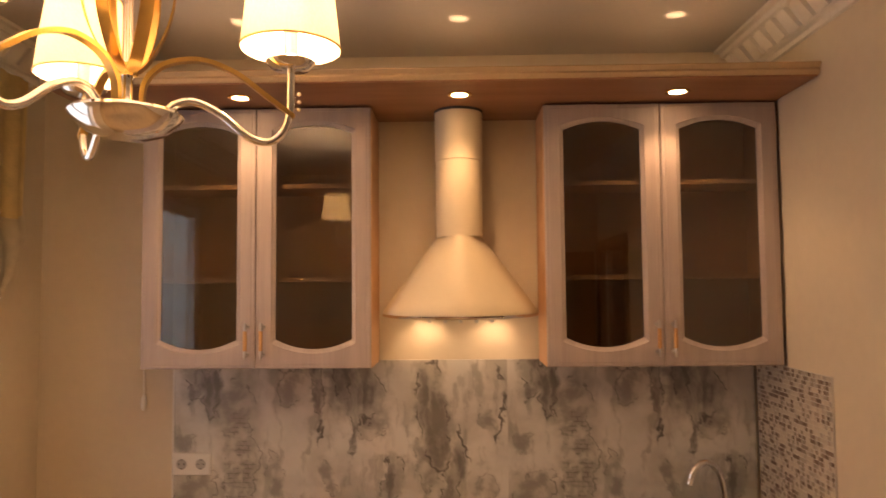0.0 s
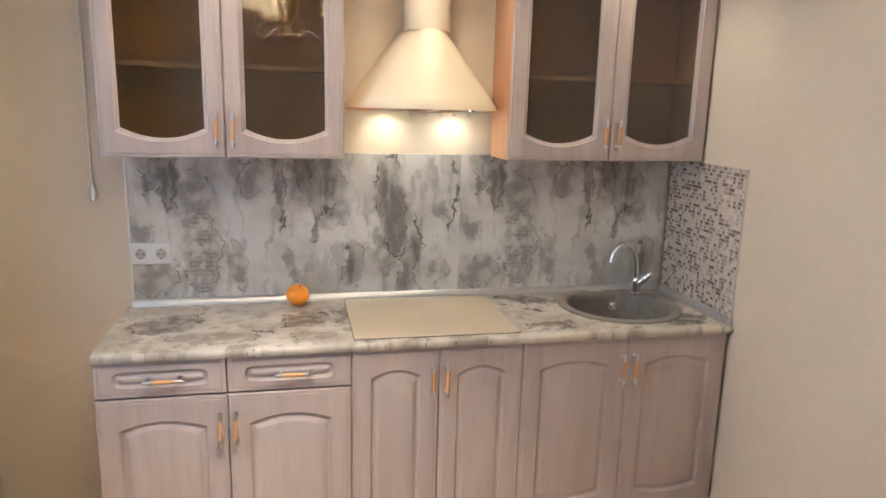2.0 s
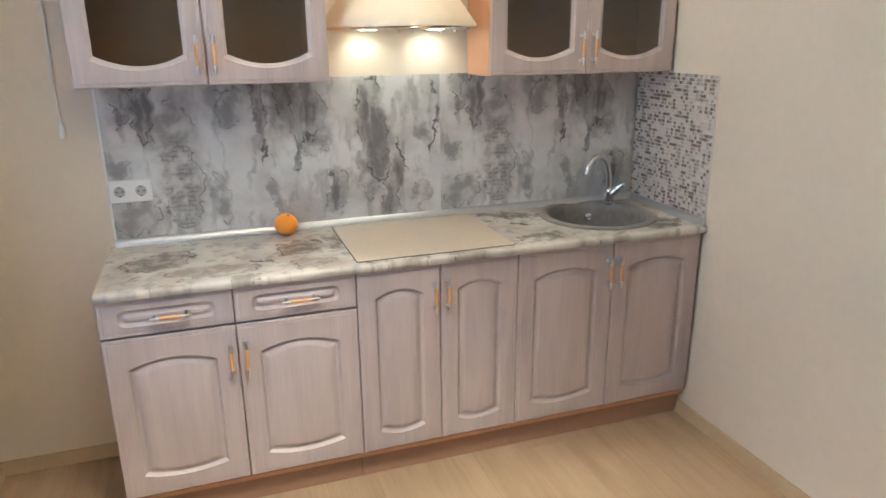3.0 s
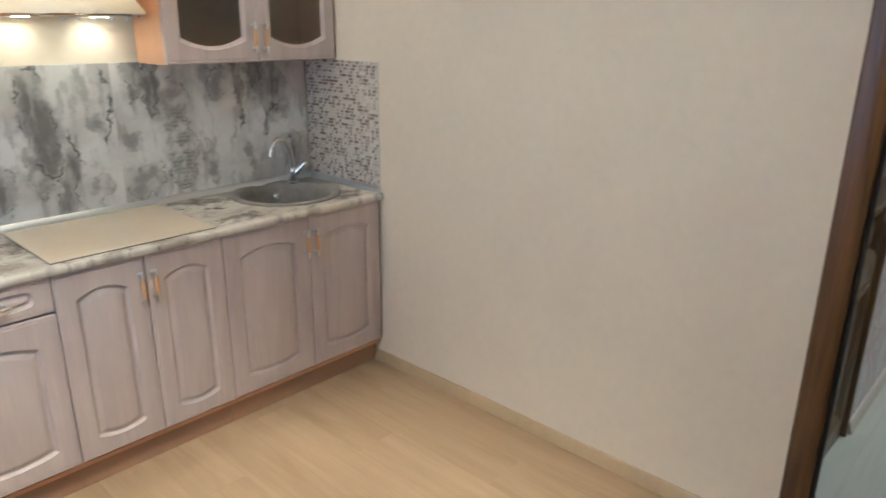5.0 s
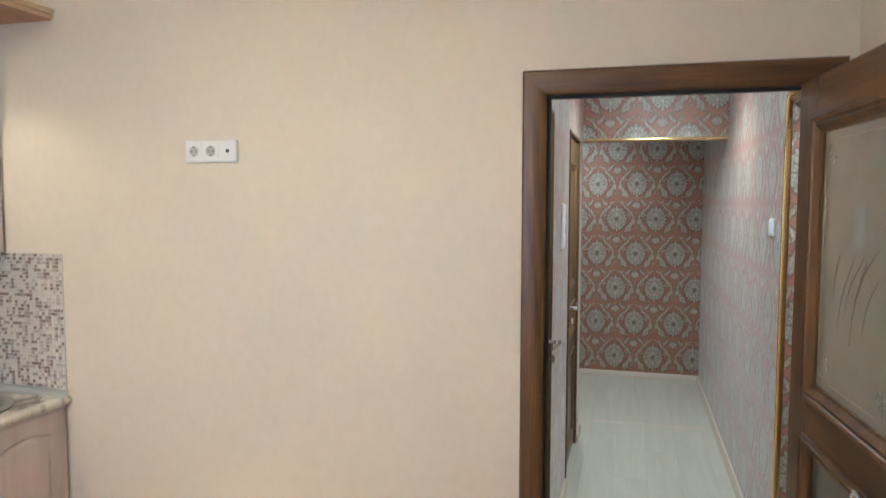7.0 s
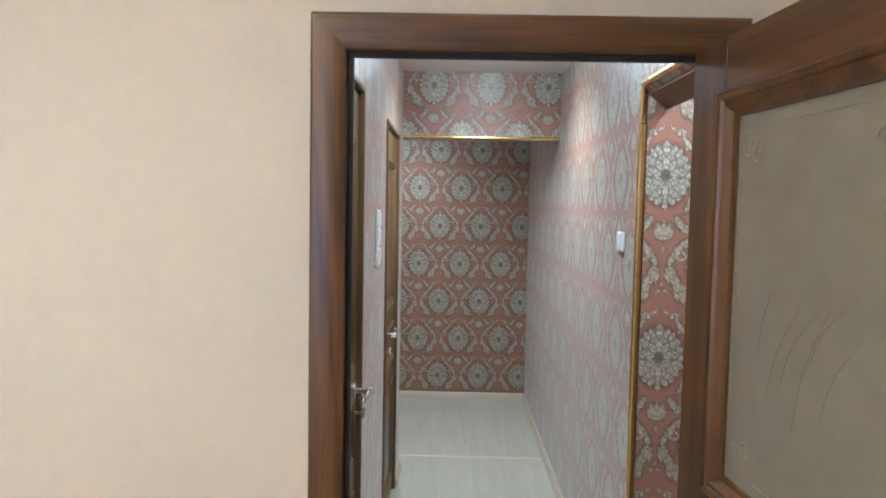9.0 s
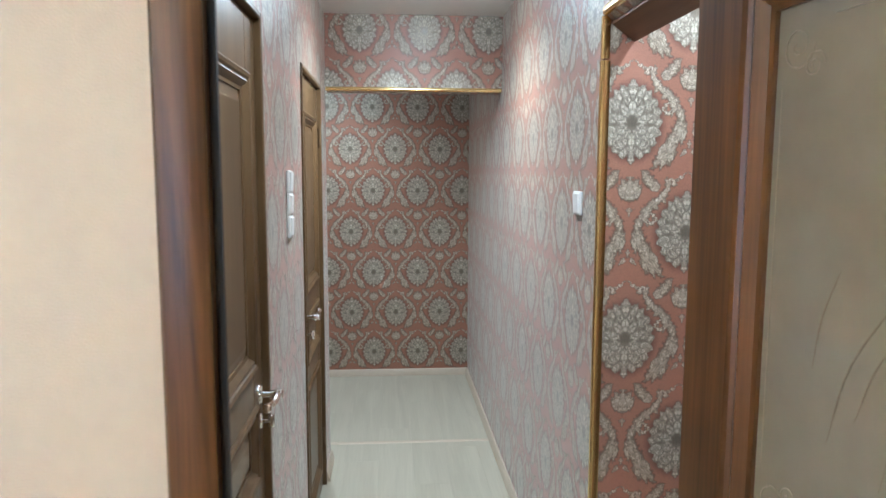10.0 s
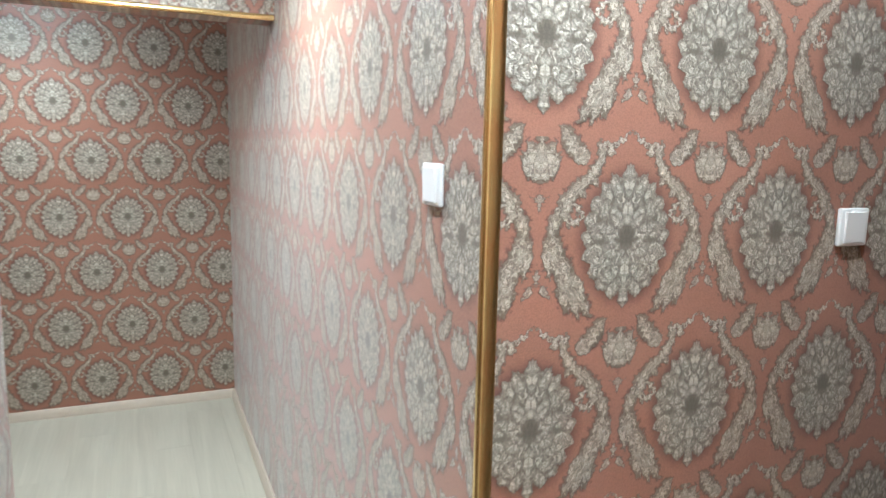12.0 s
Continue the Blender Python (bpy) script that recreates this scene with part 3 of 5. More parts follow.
box(bm, KX0 - 0.1, KX0, WY0, WY1, 0, WZ0)
box(bm, KX0 - 0.1, KX0, WY0, WY1, WZ1, KC)
thing("wall_west", bm, M["wall"], "cream textured paper wall with the window", "wall", kind="structure")
thing("ceiling_kitchen", boxed(KX0 - 0.1, 1.17, KY0 - 0.1, KY1 + 0.1, KC, KC + 0.1), M["ceiling"], "matt off-white kitchen ceiling", "ceiling", kind="structure")


def window_unit():
    w = holder("window_1", "white plastic window with two panes above a sill", "window", KX0 - 0.05, 1.05, WZ0, kind="structure")
    bm = bmesh.new()
    for y0, y1, z0, z1 in ((WY0, WY0 + 0.07, WZ0, WZ1), (WY1 - 0.07, WY1, WZ0, WZ1), (WY0 + 0.07, WY1 - 0.07, WZ0, WZ0 + 0.07), (WY0 + 0.07, WY1 - 0.07, WZ1 - 0.07, WZ1), (1.01, 1.09, WZ0 + 0.07, WZ1 - 0.07)):
        box(bm, -0.03, 0.03, y0 - 1.05, y1 - 1.05, z0 - WZ0, z1 - WZ0, 0.006)
    part("window_frame", bm, M["plastic_window"], w)
    for y0, y1 in ((WY0 + 0.07, 1.01), (1.09, WY1 - 0.07)):
        p = part("pane", boxed(-0.006, 0.006, y0 - 1.05, y1 - 1.05, 0.07, WZ1 - WZ0 - 0.07), M["pane"], w)
        p.visible_shadow = False
    part("window_sill", boxed(0.02, 0.20, WY0 - 1.10, WY1 - 1.0, -0.03, 0.0, 0.008), M["plastic_window"], w)


window_unit()


def prism(bm, profile, axis, a, b):
    """A bar of the given section; axis x: section in y, z; axis y: section in x, z."""
    if axis == "x":
        return loft(bm, [[(t, p, q) for p, q in profile] for t in (a, b)], cap_first=True, cap_last=True)
    return loft(bm, [[(p, t, q) for p, q in profile] for t in (a, b)], cap_first=True, cap_last=True)


def cornice(name, axis, a, b, wall, sign):
    """Plaster cornice with a row of dentils; its section steps from the wall to the ceiling."""
    o = lambda d: wall + sign * d
    prof = [(o(0), KC), (o(0), KC - 0.115), (o(0.014), KC - 0.115), (o(0.016), KC - 0.100), (o(0.028), KC - 0.094), (o(0.075), KC - 0.030), (o(0.098), KC - 0.026), (o(0.105), KC - 0.012), (o(0.125), KC - 0.010), (o(0.125), KC)]
    bm = bmesh.new()
    prism(bm, prof, axis, a, b)
    c = thing(name, bm, M["plaster"], "white plaster ceiling cornice with a row of blocks", "cornice", kind="structure", smooth=20)
    n = int(abs(b - a) / 0.085)
    sec = [(o(0.030), KC - 0.084), (o(0.046), KC - 0.092), (o(0.094), KC - 0.034), (o(0.078), KC - 0.022)]
    blocks = bmesh.new()
    for i in range(n):
        t = a + (i + 0.5) * (b - a) / n
        prism(blocks, sec, axis, t - 0.022, t + 0.022)
    part("dentils", blocks, M["plaster"], c)


cornice("cornice_east", "y", KY0, KY1, KX1, -1)
cornice("cornice_south", "x", KX0, KX1 - 0.13, KY0, 1)
cornice("cornice_west", "y", KY0 + 0.13, KY1, KX0, 1)


def skirting(name, axis, a, b, wall, sign, material, h=0.052):
    o = lambda d: wall + sign * d
    prof = [(o(0), 0), (o(0), h), (o(0.007), h), (o(0.012), h - 0.008), (o(0.015), h * 0.55), (o(0.021), 0.008), (o(0.021), 0)]
    bm = bmesh.new()
    prism(bm, prof, axis, a, b)
    return thing(name, bm, material, "narrow beige plastic skirting with a rounded top", "skirting", kind="structure", smooth=30)


skirting("baseboard", "y", DY1 + 0.075, 2.075, KX1, -1, M["skirt"])
skirting("baseboard", "x", KX0, -1.105, KY1, -1, M["skirt"])
skirting("baseboard", "x", KX0, KX1 - 0.02, KY0, 1, M["skirt"])
skirting("baseboard", "y", KY0 + 0.02, KY1 - 0.02, KX0, 1, M["skirt"])

# ---- structure: hall ----
HL, HR, HE, HG = 0.180, -0.775, 5.45, 2.015
bm = bmesh.new()
box(bm, 1.17, 1.23, DY1 + 0.025, 0.28, 0, HC)
box(bm, 1.17, 1.23, -2.7, -0.80, 0, HC)
box(bm, 1.17, 1.23, -0.80, DY1 + 0.025, DH + 0.025, HC)
thing("wall_hall_west", bm, M["paper_y"], "salmon and silver damask wall round the doorway", "wall", kind="structure")
D2, D3, DT = (1.235, 1.965), (2.80, 3.53), 2.045
bm = bmesh.new()
for x0, x1, z0 in ((1.23, D2[0], 0), (D2[1], D3[0], 0), (D3[1], 3.84, 0), (D2[0], D2[1], DT), (D3[0], D3[1], DT)):
    box(bm, x0, x1, HL, 0.28, z0, HC)
thing("wall_hall_north", bm, M["paper_x"], "salmon and silver damask wall with two doors", "wall", kind="structure")
thing("wall_hall_south", boxed(HG + 0.004, HE, -0.875, HR, 0, HC), M["paper_x"], "salmon and silver damask wall of the hall", "wall", kind="structure")
thing("wall_side", boxed(HG, HG + 0.0039, -2.7, HR - 0.0005, 0, HC), M["paper_y"], "salmon and silver damask wall of the side passage", "wall", kind="structure")
thing("wall_side_end", boxed(1.23, HG, -2.7, -2.6, 0, HC), M["paper_x"], "salmon and silver damask wall closing the side passage", "wall", kind="structure")
thing("wall_hall_end", boxed(HE, HE + 0.1, -0.875, 1.7, 0, HC), M["paper_end"], "salmon and silver damask wall at the hall's end", "wall", kind="structure")
thing("wall_bay_west", boxed(3.74, 3.84, 0.28, 1.6, 0, HC), M["paper_y"], "salmon and silver damask wall of the far bay", "wall", kind="structure")
thing("wall_bay_north", boxed(3.74, HE, 1.6, 1.7, 0, HC), M["paper_x"], "salmon and silver damask wall of the far bay", "wall", kind="structure")
thing("ceiling_hall", boxed(1.17, HE + 0.1, -2.7, 1.7, HC, HC + 0.1), M["hall_ceiling"], "smooth white hall ceiling", "ceiling", kind="structure")
bm = bmesh.new()
box(bm, 3.84, 4.0, HR, HL, 2.06, HC)
beam = thing("beam", bm, M["paper_beam"], "damask-papered ceiling beam with a gold lower edge", "beam", kind="structure")


def angle_bead(name, axis, a, b, p, q, sp, sq, leg=0.022, thick=0.005):
    """A softly rounded angle trim over a corner at p, q; its legs run to sp and sq."""
    arc = [(leg, 0.0), (leg, -0.2), (leg * 0.75, -0.75), (leg * 0.4, -1.0), (leg * 0.05, -0.95)]
    prof = [(p + sp * s, q + sq * t * thick) for s, t in arc]
    prof += [(p - sp * thick * 0.7, q - sq * thick * 0.7)]
    prof += [(p + sp * t * thick, q + sq * s) for s, t in reversed(arc)]
    prof += [(p, q)]
    bm = bmesh.new()
    if axis == "z":
        loft(bm, [[(x, y, t) for x, y in prof] for t in (a, b)], cap_first=True, cap_last=True)
    else:
        prism(bm, prof, axis, a, b)
    return thing(name, bm, M["brass"], "shiny gold angle trim over a papered corner", "trim", kind="structure", smooth=30)


angle_bead("trim", "y", HR + 0.004, HL - 0.002, 3.84, 2.06, 1, 1, leg=0.016)
angle_bead("trim", "z", 0.052, 1.945, HG, HR, 1, -1)
angle_bead("trim", "z", 1.949, 2.068, HG, HR - 0.001, 1, -1, leg=0.019)
angle_bead("trim", "x", 1.235, HG - 0.004, HR, 2.074, -1, 1)
bm = bmesh.new()
prism(bm, [(HR, HC), (HR, 2.074), (-0.860, 2.014), (-0.860, HC)], "x", 1.23, HG)
thing("lintel", bm, M["paper_x"], "damask-papered lintel over the side opening", "lintel", kind="structure")
bm = bmesh.new()
prism(bm, [(HR - 0.024, 2.053), (-0.866, 2.006), (-0.866, 1.998), (HR - 0.024, 2.045)], "x", 1.235, HG - 0.002)
thing("soffit", bm, M["soffit"], "dark brown sloping board under the lintel", "soffit", kind="structure")
skirting("baseboard", "x", HG + 0.01, HE, HR, 1, M["hall_skirt"])
skirting("baseboard", "y", HR, 1.6, HE, -1, M["hall_skirt"])
skirting("baseboard", "x", D2[1] + 0.02, D3[0] - 0.02, HL, -1, M["hall_skirt"])
skirting("baseboard", "x", D3[1] + 0.02, 3.84, HL, -1, M["hall_skirt"])
skirting("baseboard", "y", -2.6, HR + 0.02, HG, -1, M["hall_skirt"])
bm = bmesh.new()
prism(bm, [(4.045, 0.0), (4.052, 0.003), (4.078, 0.003), (4.085, 0.0), (4.085, -0.005), (4.045, -0.005)], "y", HR + 0.021, 1.6)
thing("threshold_strip", bm, M["hall_skirt"], "thin pale strip across the hall floor", "threshold", kind="structure")
bm = bmesh.new()
prism(bm, [(1.135, 0.0), (1.145, 0.004), (1.185, 0.004), (1.195, 0.0), (1.195, -0.005), (1.135, -0.005)], "y", DY0, DY1)
thing("threshold_strip", bm, M["alu"], "thin metal strip where oak and pale floors meet", "threshold", kind="structure")

# ---- doors ----


def lever(parent, x, z, way, face, latch=True):
    """Chrome lever on a round rose with a turn knob below; face: where the door's face lies, towards -y."""
    bm = bmesh.new()
    for dz, r, dep in ((0, 0.026, 0.009), (-0.075, 0.021, 0.008)):
        loft(bm, [[(x + k * r * math.cos(a), face - d, z + dz + k * r * math.sin(a)) for a in [2 * math.pi * i / 24 for i in range(24)]] for k, d in ((1, 0), (1, dep * 0.6), (0.85, dep), (0.4, dep))], cap_last=True)
    h = part("door_handle", bm, M["chrome"], parent, "shiny chrome lever handle on a round rose", smooth=40)
    bm = bmesh.new()
    tube(bm, [(x, face - 0.006, z), (x, face - 0.03, z), (x, face - 0.046, z), (x, face - 0.064, z), (x, face - 0.067, z)], [0.010, 0.009, 0.013, 0.013, 0.008], 14)
    pts = curve([(x - way * 0.004, face - 0.052, z), (x + way * 0.03, face - 0.054, z + 0.002), (x + way * 0.075, face - 0.050, z - 0.004), (x + way * 0.118, face - 0.046, z + 0.003)], 5)
    tube(bm, pts, [0.0125 - 0.004 * i / len(pts) for i in range(len(pts))], 14)
    tube(bm, [pts[-1] + Vector((-way * 0.006, 0, 0)), pts[-1], pts[-1] + Vector((way * 0.010, 0, 0)), pts[-1] + Vector((way * 0.014, 0, 0))], [0.008, 0.0125, 0.0125, 0.006], 14)
    part("lever", bm, M["chrome"], h, smooth=40)
    bm = bmesh.new()
    tube(bm, [(x, face - 0.006, z - 0.075), (x, face - 0.03, z - 0.075)], 0.006)
    box(bm, x - 0.007, x + 0.007, face - 0.042, face - 0.026, z - 0.093, z - 0.057, 0.004)
    part("turn_knob", bm, M["chrome"], h, smooth=40)


def leaf(parent, w, h, wood_z, wood_x, glazed, stile=0.155, thick=0.040, wide=1.0):
    """Panelled door leaf: stiles, rails, moulded fields. Its face lies in y = 0, towards -y."""
    fields = [(1.122, 1.860, True), (0.815, 0.995, True), (0.135, 0.685, False)]
    bm = bmesh.new()
    for x0, x1 in ((0, stile), (w - stile, w)):
        bm = bmesh.new()
        box(bm, x0, x1, 0, thick, 0.008, h, 0.002)
        stiles = part("stile", bm, wood_z, parent)
    bm = bmesh.new()
    zs = [0.008] + [z for a, b, g in reversed(fields) for z in (a, b)] + [h]
    for i in range(0, len(zs), 2):
        bm = boxed(stile, w - stile, 0.0005, thick - 0.0005, zs[i], zs[i + 1], bevel=0.001)
        part("rail", bm, wood_x, parent)
    for z0, z1, g in fields:
        def lp(d, y):
            return [(stile + d, y, z0 + d), (w - stile - d, y, z0 + d), (w - stile - d, y, z1 - d), (stile + d, y, z1 - d)]
        bm = bmesh.new()
        for s, o in ((1, 0.0), (-1, thick)):
            prof = [(-0.014, 0.0), (-0.014, -0.007), (-0.008, -0.012), (0.000, -0.009), (0.004, -0.003), (0.012, -0.007), (0.018, -0.002), (0.026, 0.006), (0.034, 0.008), (0.034, 0.014)]
            loft(bm, [lp(d * (wide if d > 0 else 1.0), o + s * y) for d, y in prof])
        mo = part("moulding", bm, wood_z, parent, smooth=25)
        if glazed and g:
            part("glass_pane", boxed(stile + 0.020, w - stile - 0.020, 0.014, 0.020, z0 + 0.020, z1 - 0.020), M["frost"] if z1 - z0 > 0.5 else M["dark_pane"], parent, "greenish frosted glass pane with a faint etched line")
            if z1 - z0 > 0.5:
                bm = bmesh.new()
                for cx, h in ((stile + 0.072, 1), (w - stile - 0.072, -1)):
                    for cz, t in ((z0 + 0.082, 1), (z1 - 0.082, -1)):
                        # a large and a small scroll in every corner, with a rule running on from them
                        for ox, oz, size, turn in ((0.0, 0.0, 0.030, 1), (0.030, 0.026, 0.018, -1)):
                            tube(bm, [(cx + h * (ox + size * (1 - k / 30) * math.cos(k * 0.40)), 0.0135, cz + t * (oz + turn * size * (1 - k / 30) * math.sin(k * 0.40))) for k in range(26)], 0.0012, 4)
                for x in (stile + 0.046, w - stile - 0.046):
                    tube(bm, [(x, 0.0135, z0 + 0.13), (x, 0.0135, z1 - 0.13)], 0.0010, 4)
                for z in (z0 + 0.056, z1 - 0.056):
                    tube(bm, [(stile + 0.13, 0.0135, z), (w - stile - 0.13, 0.0135, z)], 0.0010, 4)
                part("etched_line", bm, M["frost_line"], parent)
                # brushed stalks in the middle of the pane
                bm = bmesh.new()
                for x, z, lean, size in ((0.30, 0.20, 0.5, 0.20), (0.34, 0.24, 0.7, 0.16), (0.38, 0.18, 0.4, 0.22), (0.42, 0.30, 0.9, 0.12), (0.27, 0.28, 0.3, 0.12), (0.45, 0.22, 0.6, 0.14)):
                    tube(bm, curve([(x, 0.0136, z0 + z), (x + 0.3 * lean * size, 0.0136, z0 + z + 0.5 * size), (x + lean * size, 0.0136, z0 + z + size)], 5), [0.0003 + 0.0008 * math.sin(math.pi * k / 10) for k in range(11)], 4)
                part("brushed_stalks", bm, M["stroke"], parent, "faint amber strokes on the glass")
        else:
            bm = bmesh.new()
            for s, o in ((1, 0.0), (-1, thick)):
                prof = [(0.020, 0.014), (0.030, 0.014), (0.062, 0.004), (0.070, 0.004)]
                loft(bm, [lp(d, o + s * y) for d, y in prof], cap_last=True)
            part("panel", bm, wood_z, parent, smooth=25)
    return stiles


def architrave(bm, axis, a, b, in0, out0, face, sign, mitre=(0, 0)):
    """A rounded casing board from in0 (the opening's edge) to out0, proud of the wall face."""
    w = out0 - in0
    prof = [(0, 0), (0, 0.010), (0.05, 0.014), (0.35, 0.019), (0.7, 0.022), (0.92, 0.020), (1, 0.013), (1, 0)]
    loops = []
    for k, t in enumerate((a, b)):
        row = []
        for s, d in prof:
            tt = t + (1 if k else -1) * mitre[k] * s * abs(w)
            p = in0 + w * s
            row.append({"z": (face + sign * d, p, tt), "y": (face + sign * d, tt, p), "zy": (p, face + sign * d, tt), "xy": (tt, face + sign * d, p)}[axis])
        loops.append(row)
    return loft(bm, loops, cap_first=True, cap_last=True)


def kitchen_door():
    d = holder("door_1", "open walnut-brown door with frosted glass", "door", 1.050, -0.623, 0, kind="structure")
    d.rotation_euler = (0, 0, radians(184.7))
    leaf(d, 0.800, 1.978, M["door"], M["door_x"], True, stile=0.140)
    lever(d, 0.740, 1.03, -1, 0.0)
    f = holder("door_frame", "walnut-brown door frame with rounded casings", "door frame", 1.112, 0, 0, kind="structure")
    o = -1.112
    part("jamb", boxed(1.106 + o, 1.178 + o, DY1, DY1 + 0.025, 0, DH), M["door"], f)
    part("jamb", boxed(1.106 + o, 1.146 + o, DY0 - 0.025, DY0, 0, DH), M["door"], f)
    part("head", boxed(1.106 + o, 1.178 + o, DY0 - 0.025, DY1 + 0.025, DH, DH + 0.025), M["door_y"], f)
    # near-black strip along jamb and head: the jamb's shade put into colour
    bm = bmesh.new()
    box(bm, 1.128 + o, 1.140 + o, DY1 - 0.012, DY1, 0, DH)
    box(bm, 1.128 + o, 1.140 + o, DY0, DY1 - 0.012, DH - 0.012, DH)
    part("jamb_shade", bm, M["dark"], f)
    for face, sign in ((0.0, -1),):
        bm = bmesh.new()
        architrave(bm, "z", 0, DH, DY1, DY1 + 0.077, face, sign, (0, 1))
        part("casing", bm, M["door"], f)
        bm = bmesh.new()
        architrave(bm, "z", 0, DH, DY0, DY0 - 0.077, face, sign, (0, 1))
        part("casing", bm, M["door"], f)
        bm = bmesh.new()
        architrave(bm, "y", DY0, DY1, DH, DH + 0.077, face, sign, (1, 1))
        part("head_casing", bm, M["door_y"], f)


kitchen_door()


def hall_door(name, x0, x1, handle_right, label):
    d = holder(name, label, "door", x0, HL, 0, kind="structure")
    w = x1 - x0
    bm = bmesh.new()
    for a, b in ((0, 0.018), (w - 0.018, w)):
        box(bm, a, b, -0.008, 0.09, 0, DT, 0.003)
    box(bm, 0.018, w - 0.018, -0.008, 0.09, DT - 0.018, DT, 0.003)
    part("frame", bm, M["hall_door"], d)
    p = holder("door_leaf", "", "", 0.021, 0.012, 0)
    p.parent = d
    lw = w - 0.042
    leaf(p, lw, DT - 0.022, M["hall_door"], M["hall_door"], False, stile=0.115)
    hx = lw - 0.06 if handle_right else 0.06
    lever(p, hx, 1.025, -1 if handle_right else 1, 0.0)
    bm = bmesh.new()
    hinge_x = -0.004 if handle_right else lw + 0.004
    for z in (0.22, 1.75):
        tube(bm, [(hinge_x, -0.012, z), (hinge_x, -0.012, z + 0.09)], 0.007)
    part("hinge", bm, M["hall_door"], p)


hall_door("door_2", *D2, True, "closed brown panelled door with a chrome lever")
hall_door("door_3", *D3, False, "closed brown panelled door near the hall's end")

# ---- kitchen units ----
FY, CT = 2.028, 0.855


def handle(parent, x, y, z, upright=True, length=0.125):
    """Bar handle: two chrome posts, chrome tips and a wooden grip."""
    e = Vector((0, 0, 1)) if upright else Vector((1, 0, 0))
    c = Vector((x, y - 0.028, z))
    for s in (-1, 1):
        bm = bmesh.new()
        p = c + e * s * length * 0.37
        tube(bm, [p + Vector((0, 0.029, 0)), p + Vector((0, 0.024, 0)), p + Vector((0, 0.02, 0)), p], [0.008, 0.008, 0.005, 0.005], 12)
        tube(bm, [c + e * s * length * k for k in (0.27, 0.29, 0.36, 0.46, 0.5)], [0.0058, 0.0068, 0.0064, 0.005, 0.003], 12)
        part("handle_post", bm, M["nickel"], parent, "chrome handle post and tip")
    bm = bmesh.new()
    tube(bm, [c + e * length * k for k in (-0.275, -0.26, 0, 0.26, 0.275)], [0.0045, 0.0062, 0.0068, 0.0062, 0.0045], 12)
    part("handle_grip", bm, M["grip"], parent, "light wooden handle grip")


def rounded(x0, x1, z0, z1, y, r, n=10):
    """Outline with rounded corners, point for point like arched()."""
    pts = []
    ease = [0.5 - 0.5 * math.cos(math.pi * i / n) for i in range(n)]
    flat = [(x0 + (x1 - x0) * s, z0) for s in ease] + [(x1, z0 + (z1 - z0) * s) for s in ease]
    flat += [(x1 - (x1 - x0) * s, z1) for s in ease] + [(x0, z1 - (z1 - z0) * s) for s in ease]
    r = min(r, (z1 - z0) * 0.45)
    for px, pz in flat:
        cx, cz = min(max(px, x0 + r), x1 - r), min(max(pz, z0 + r), z1 - r)
        k = r / max(1e-9, math.hypot(px - cx, pz - cz))
        pts.append((cx + (px - cx) * k, y, cz + (pz - cz) * k))
    return pts


def panel_door(parent, x0, x1, z0, z1, y, name="door", top=0.028, low=0.018, inset=0.065, thick=0.018, drawer=False):
    """Facade with an arched raised field; its front lies at y, towards -y."""
    g = 0.0015
    x0, x1, z0, z1 = x0 + g, x1 - g, z0 + g, z1 - g
    bm = bmesh.new()
    a = arched
    if drawer:
        ix, iz = 0.055, 0.036
    else:
        ix, iz = inset, inset + 0.012
    loops = [a(x0, x1, z0, z1, y + thick), a(x0, x1, z0, z1, y + 0.004), a(x0 + 0.003, x1 - 0.003, z0 + 0.003, z1 - 0.003, y + 0.0005)]
    loops += [a(x0 + 0.013, x1 - 0.013, z0 + 0.013, z1 - 0.013, y + 0.0005), a(x0 + 0.015, x1 - 0.015, z0 + 0.015, z1 - 0.015, y - 0.0008)]
    for d, dep in ((0.0, -0.0008), (0.003, 0.0045), (0.009, 0.0095), (0.015, 0.0092), (0.027, 0.0018), (0.033, 0.0004)):
        if drawer:
            loops.append(rounded(x0 + ix + d, x1 - ix - d, z0 + iz - 0.004 + d, z1 - iz + 0.004 - d, y + dep, max(0.006, 0.024 - d * 0.6)))
        else:
            loops.append(a(x0 + ix + d, x1 - ix - d, z0 + iz + d, z1 - iz - d - top, y + dep, top, low))
    loft(bm, loops, cap_first=True, cap_last=True)
    return part(name, bm, M["facade"], parent, smooth=22)


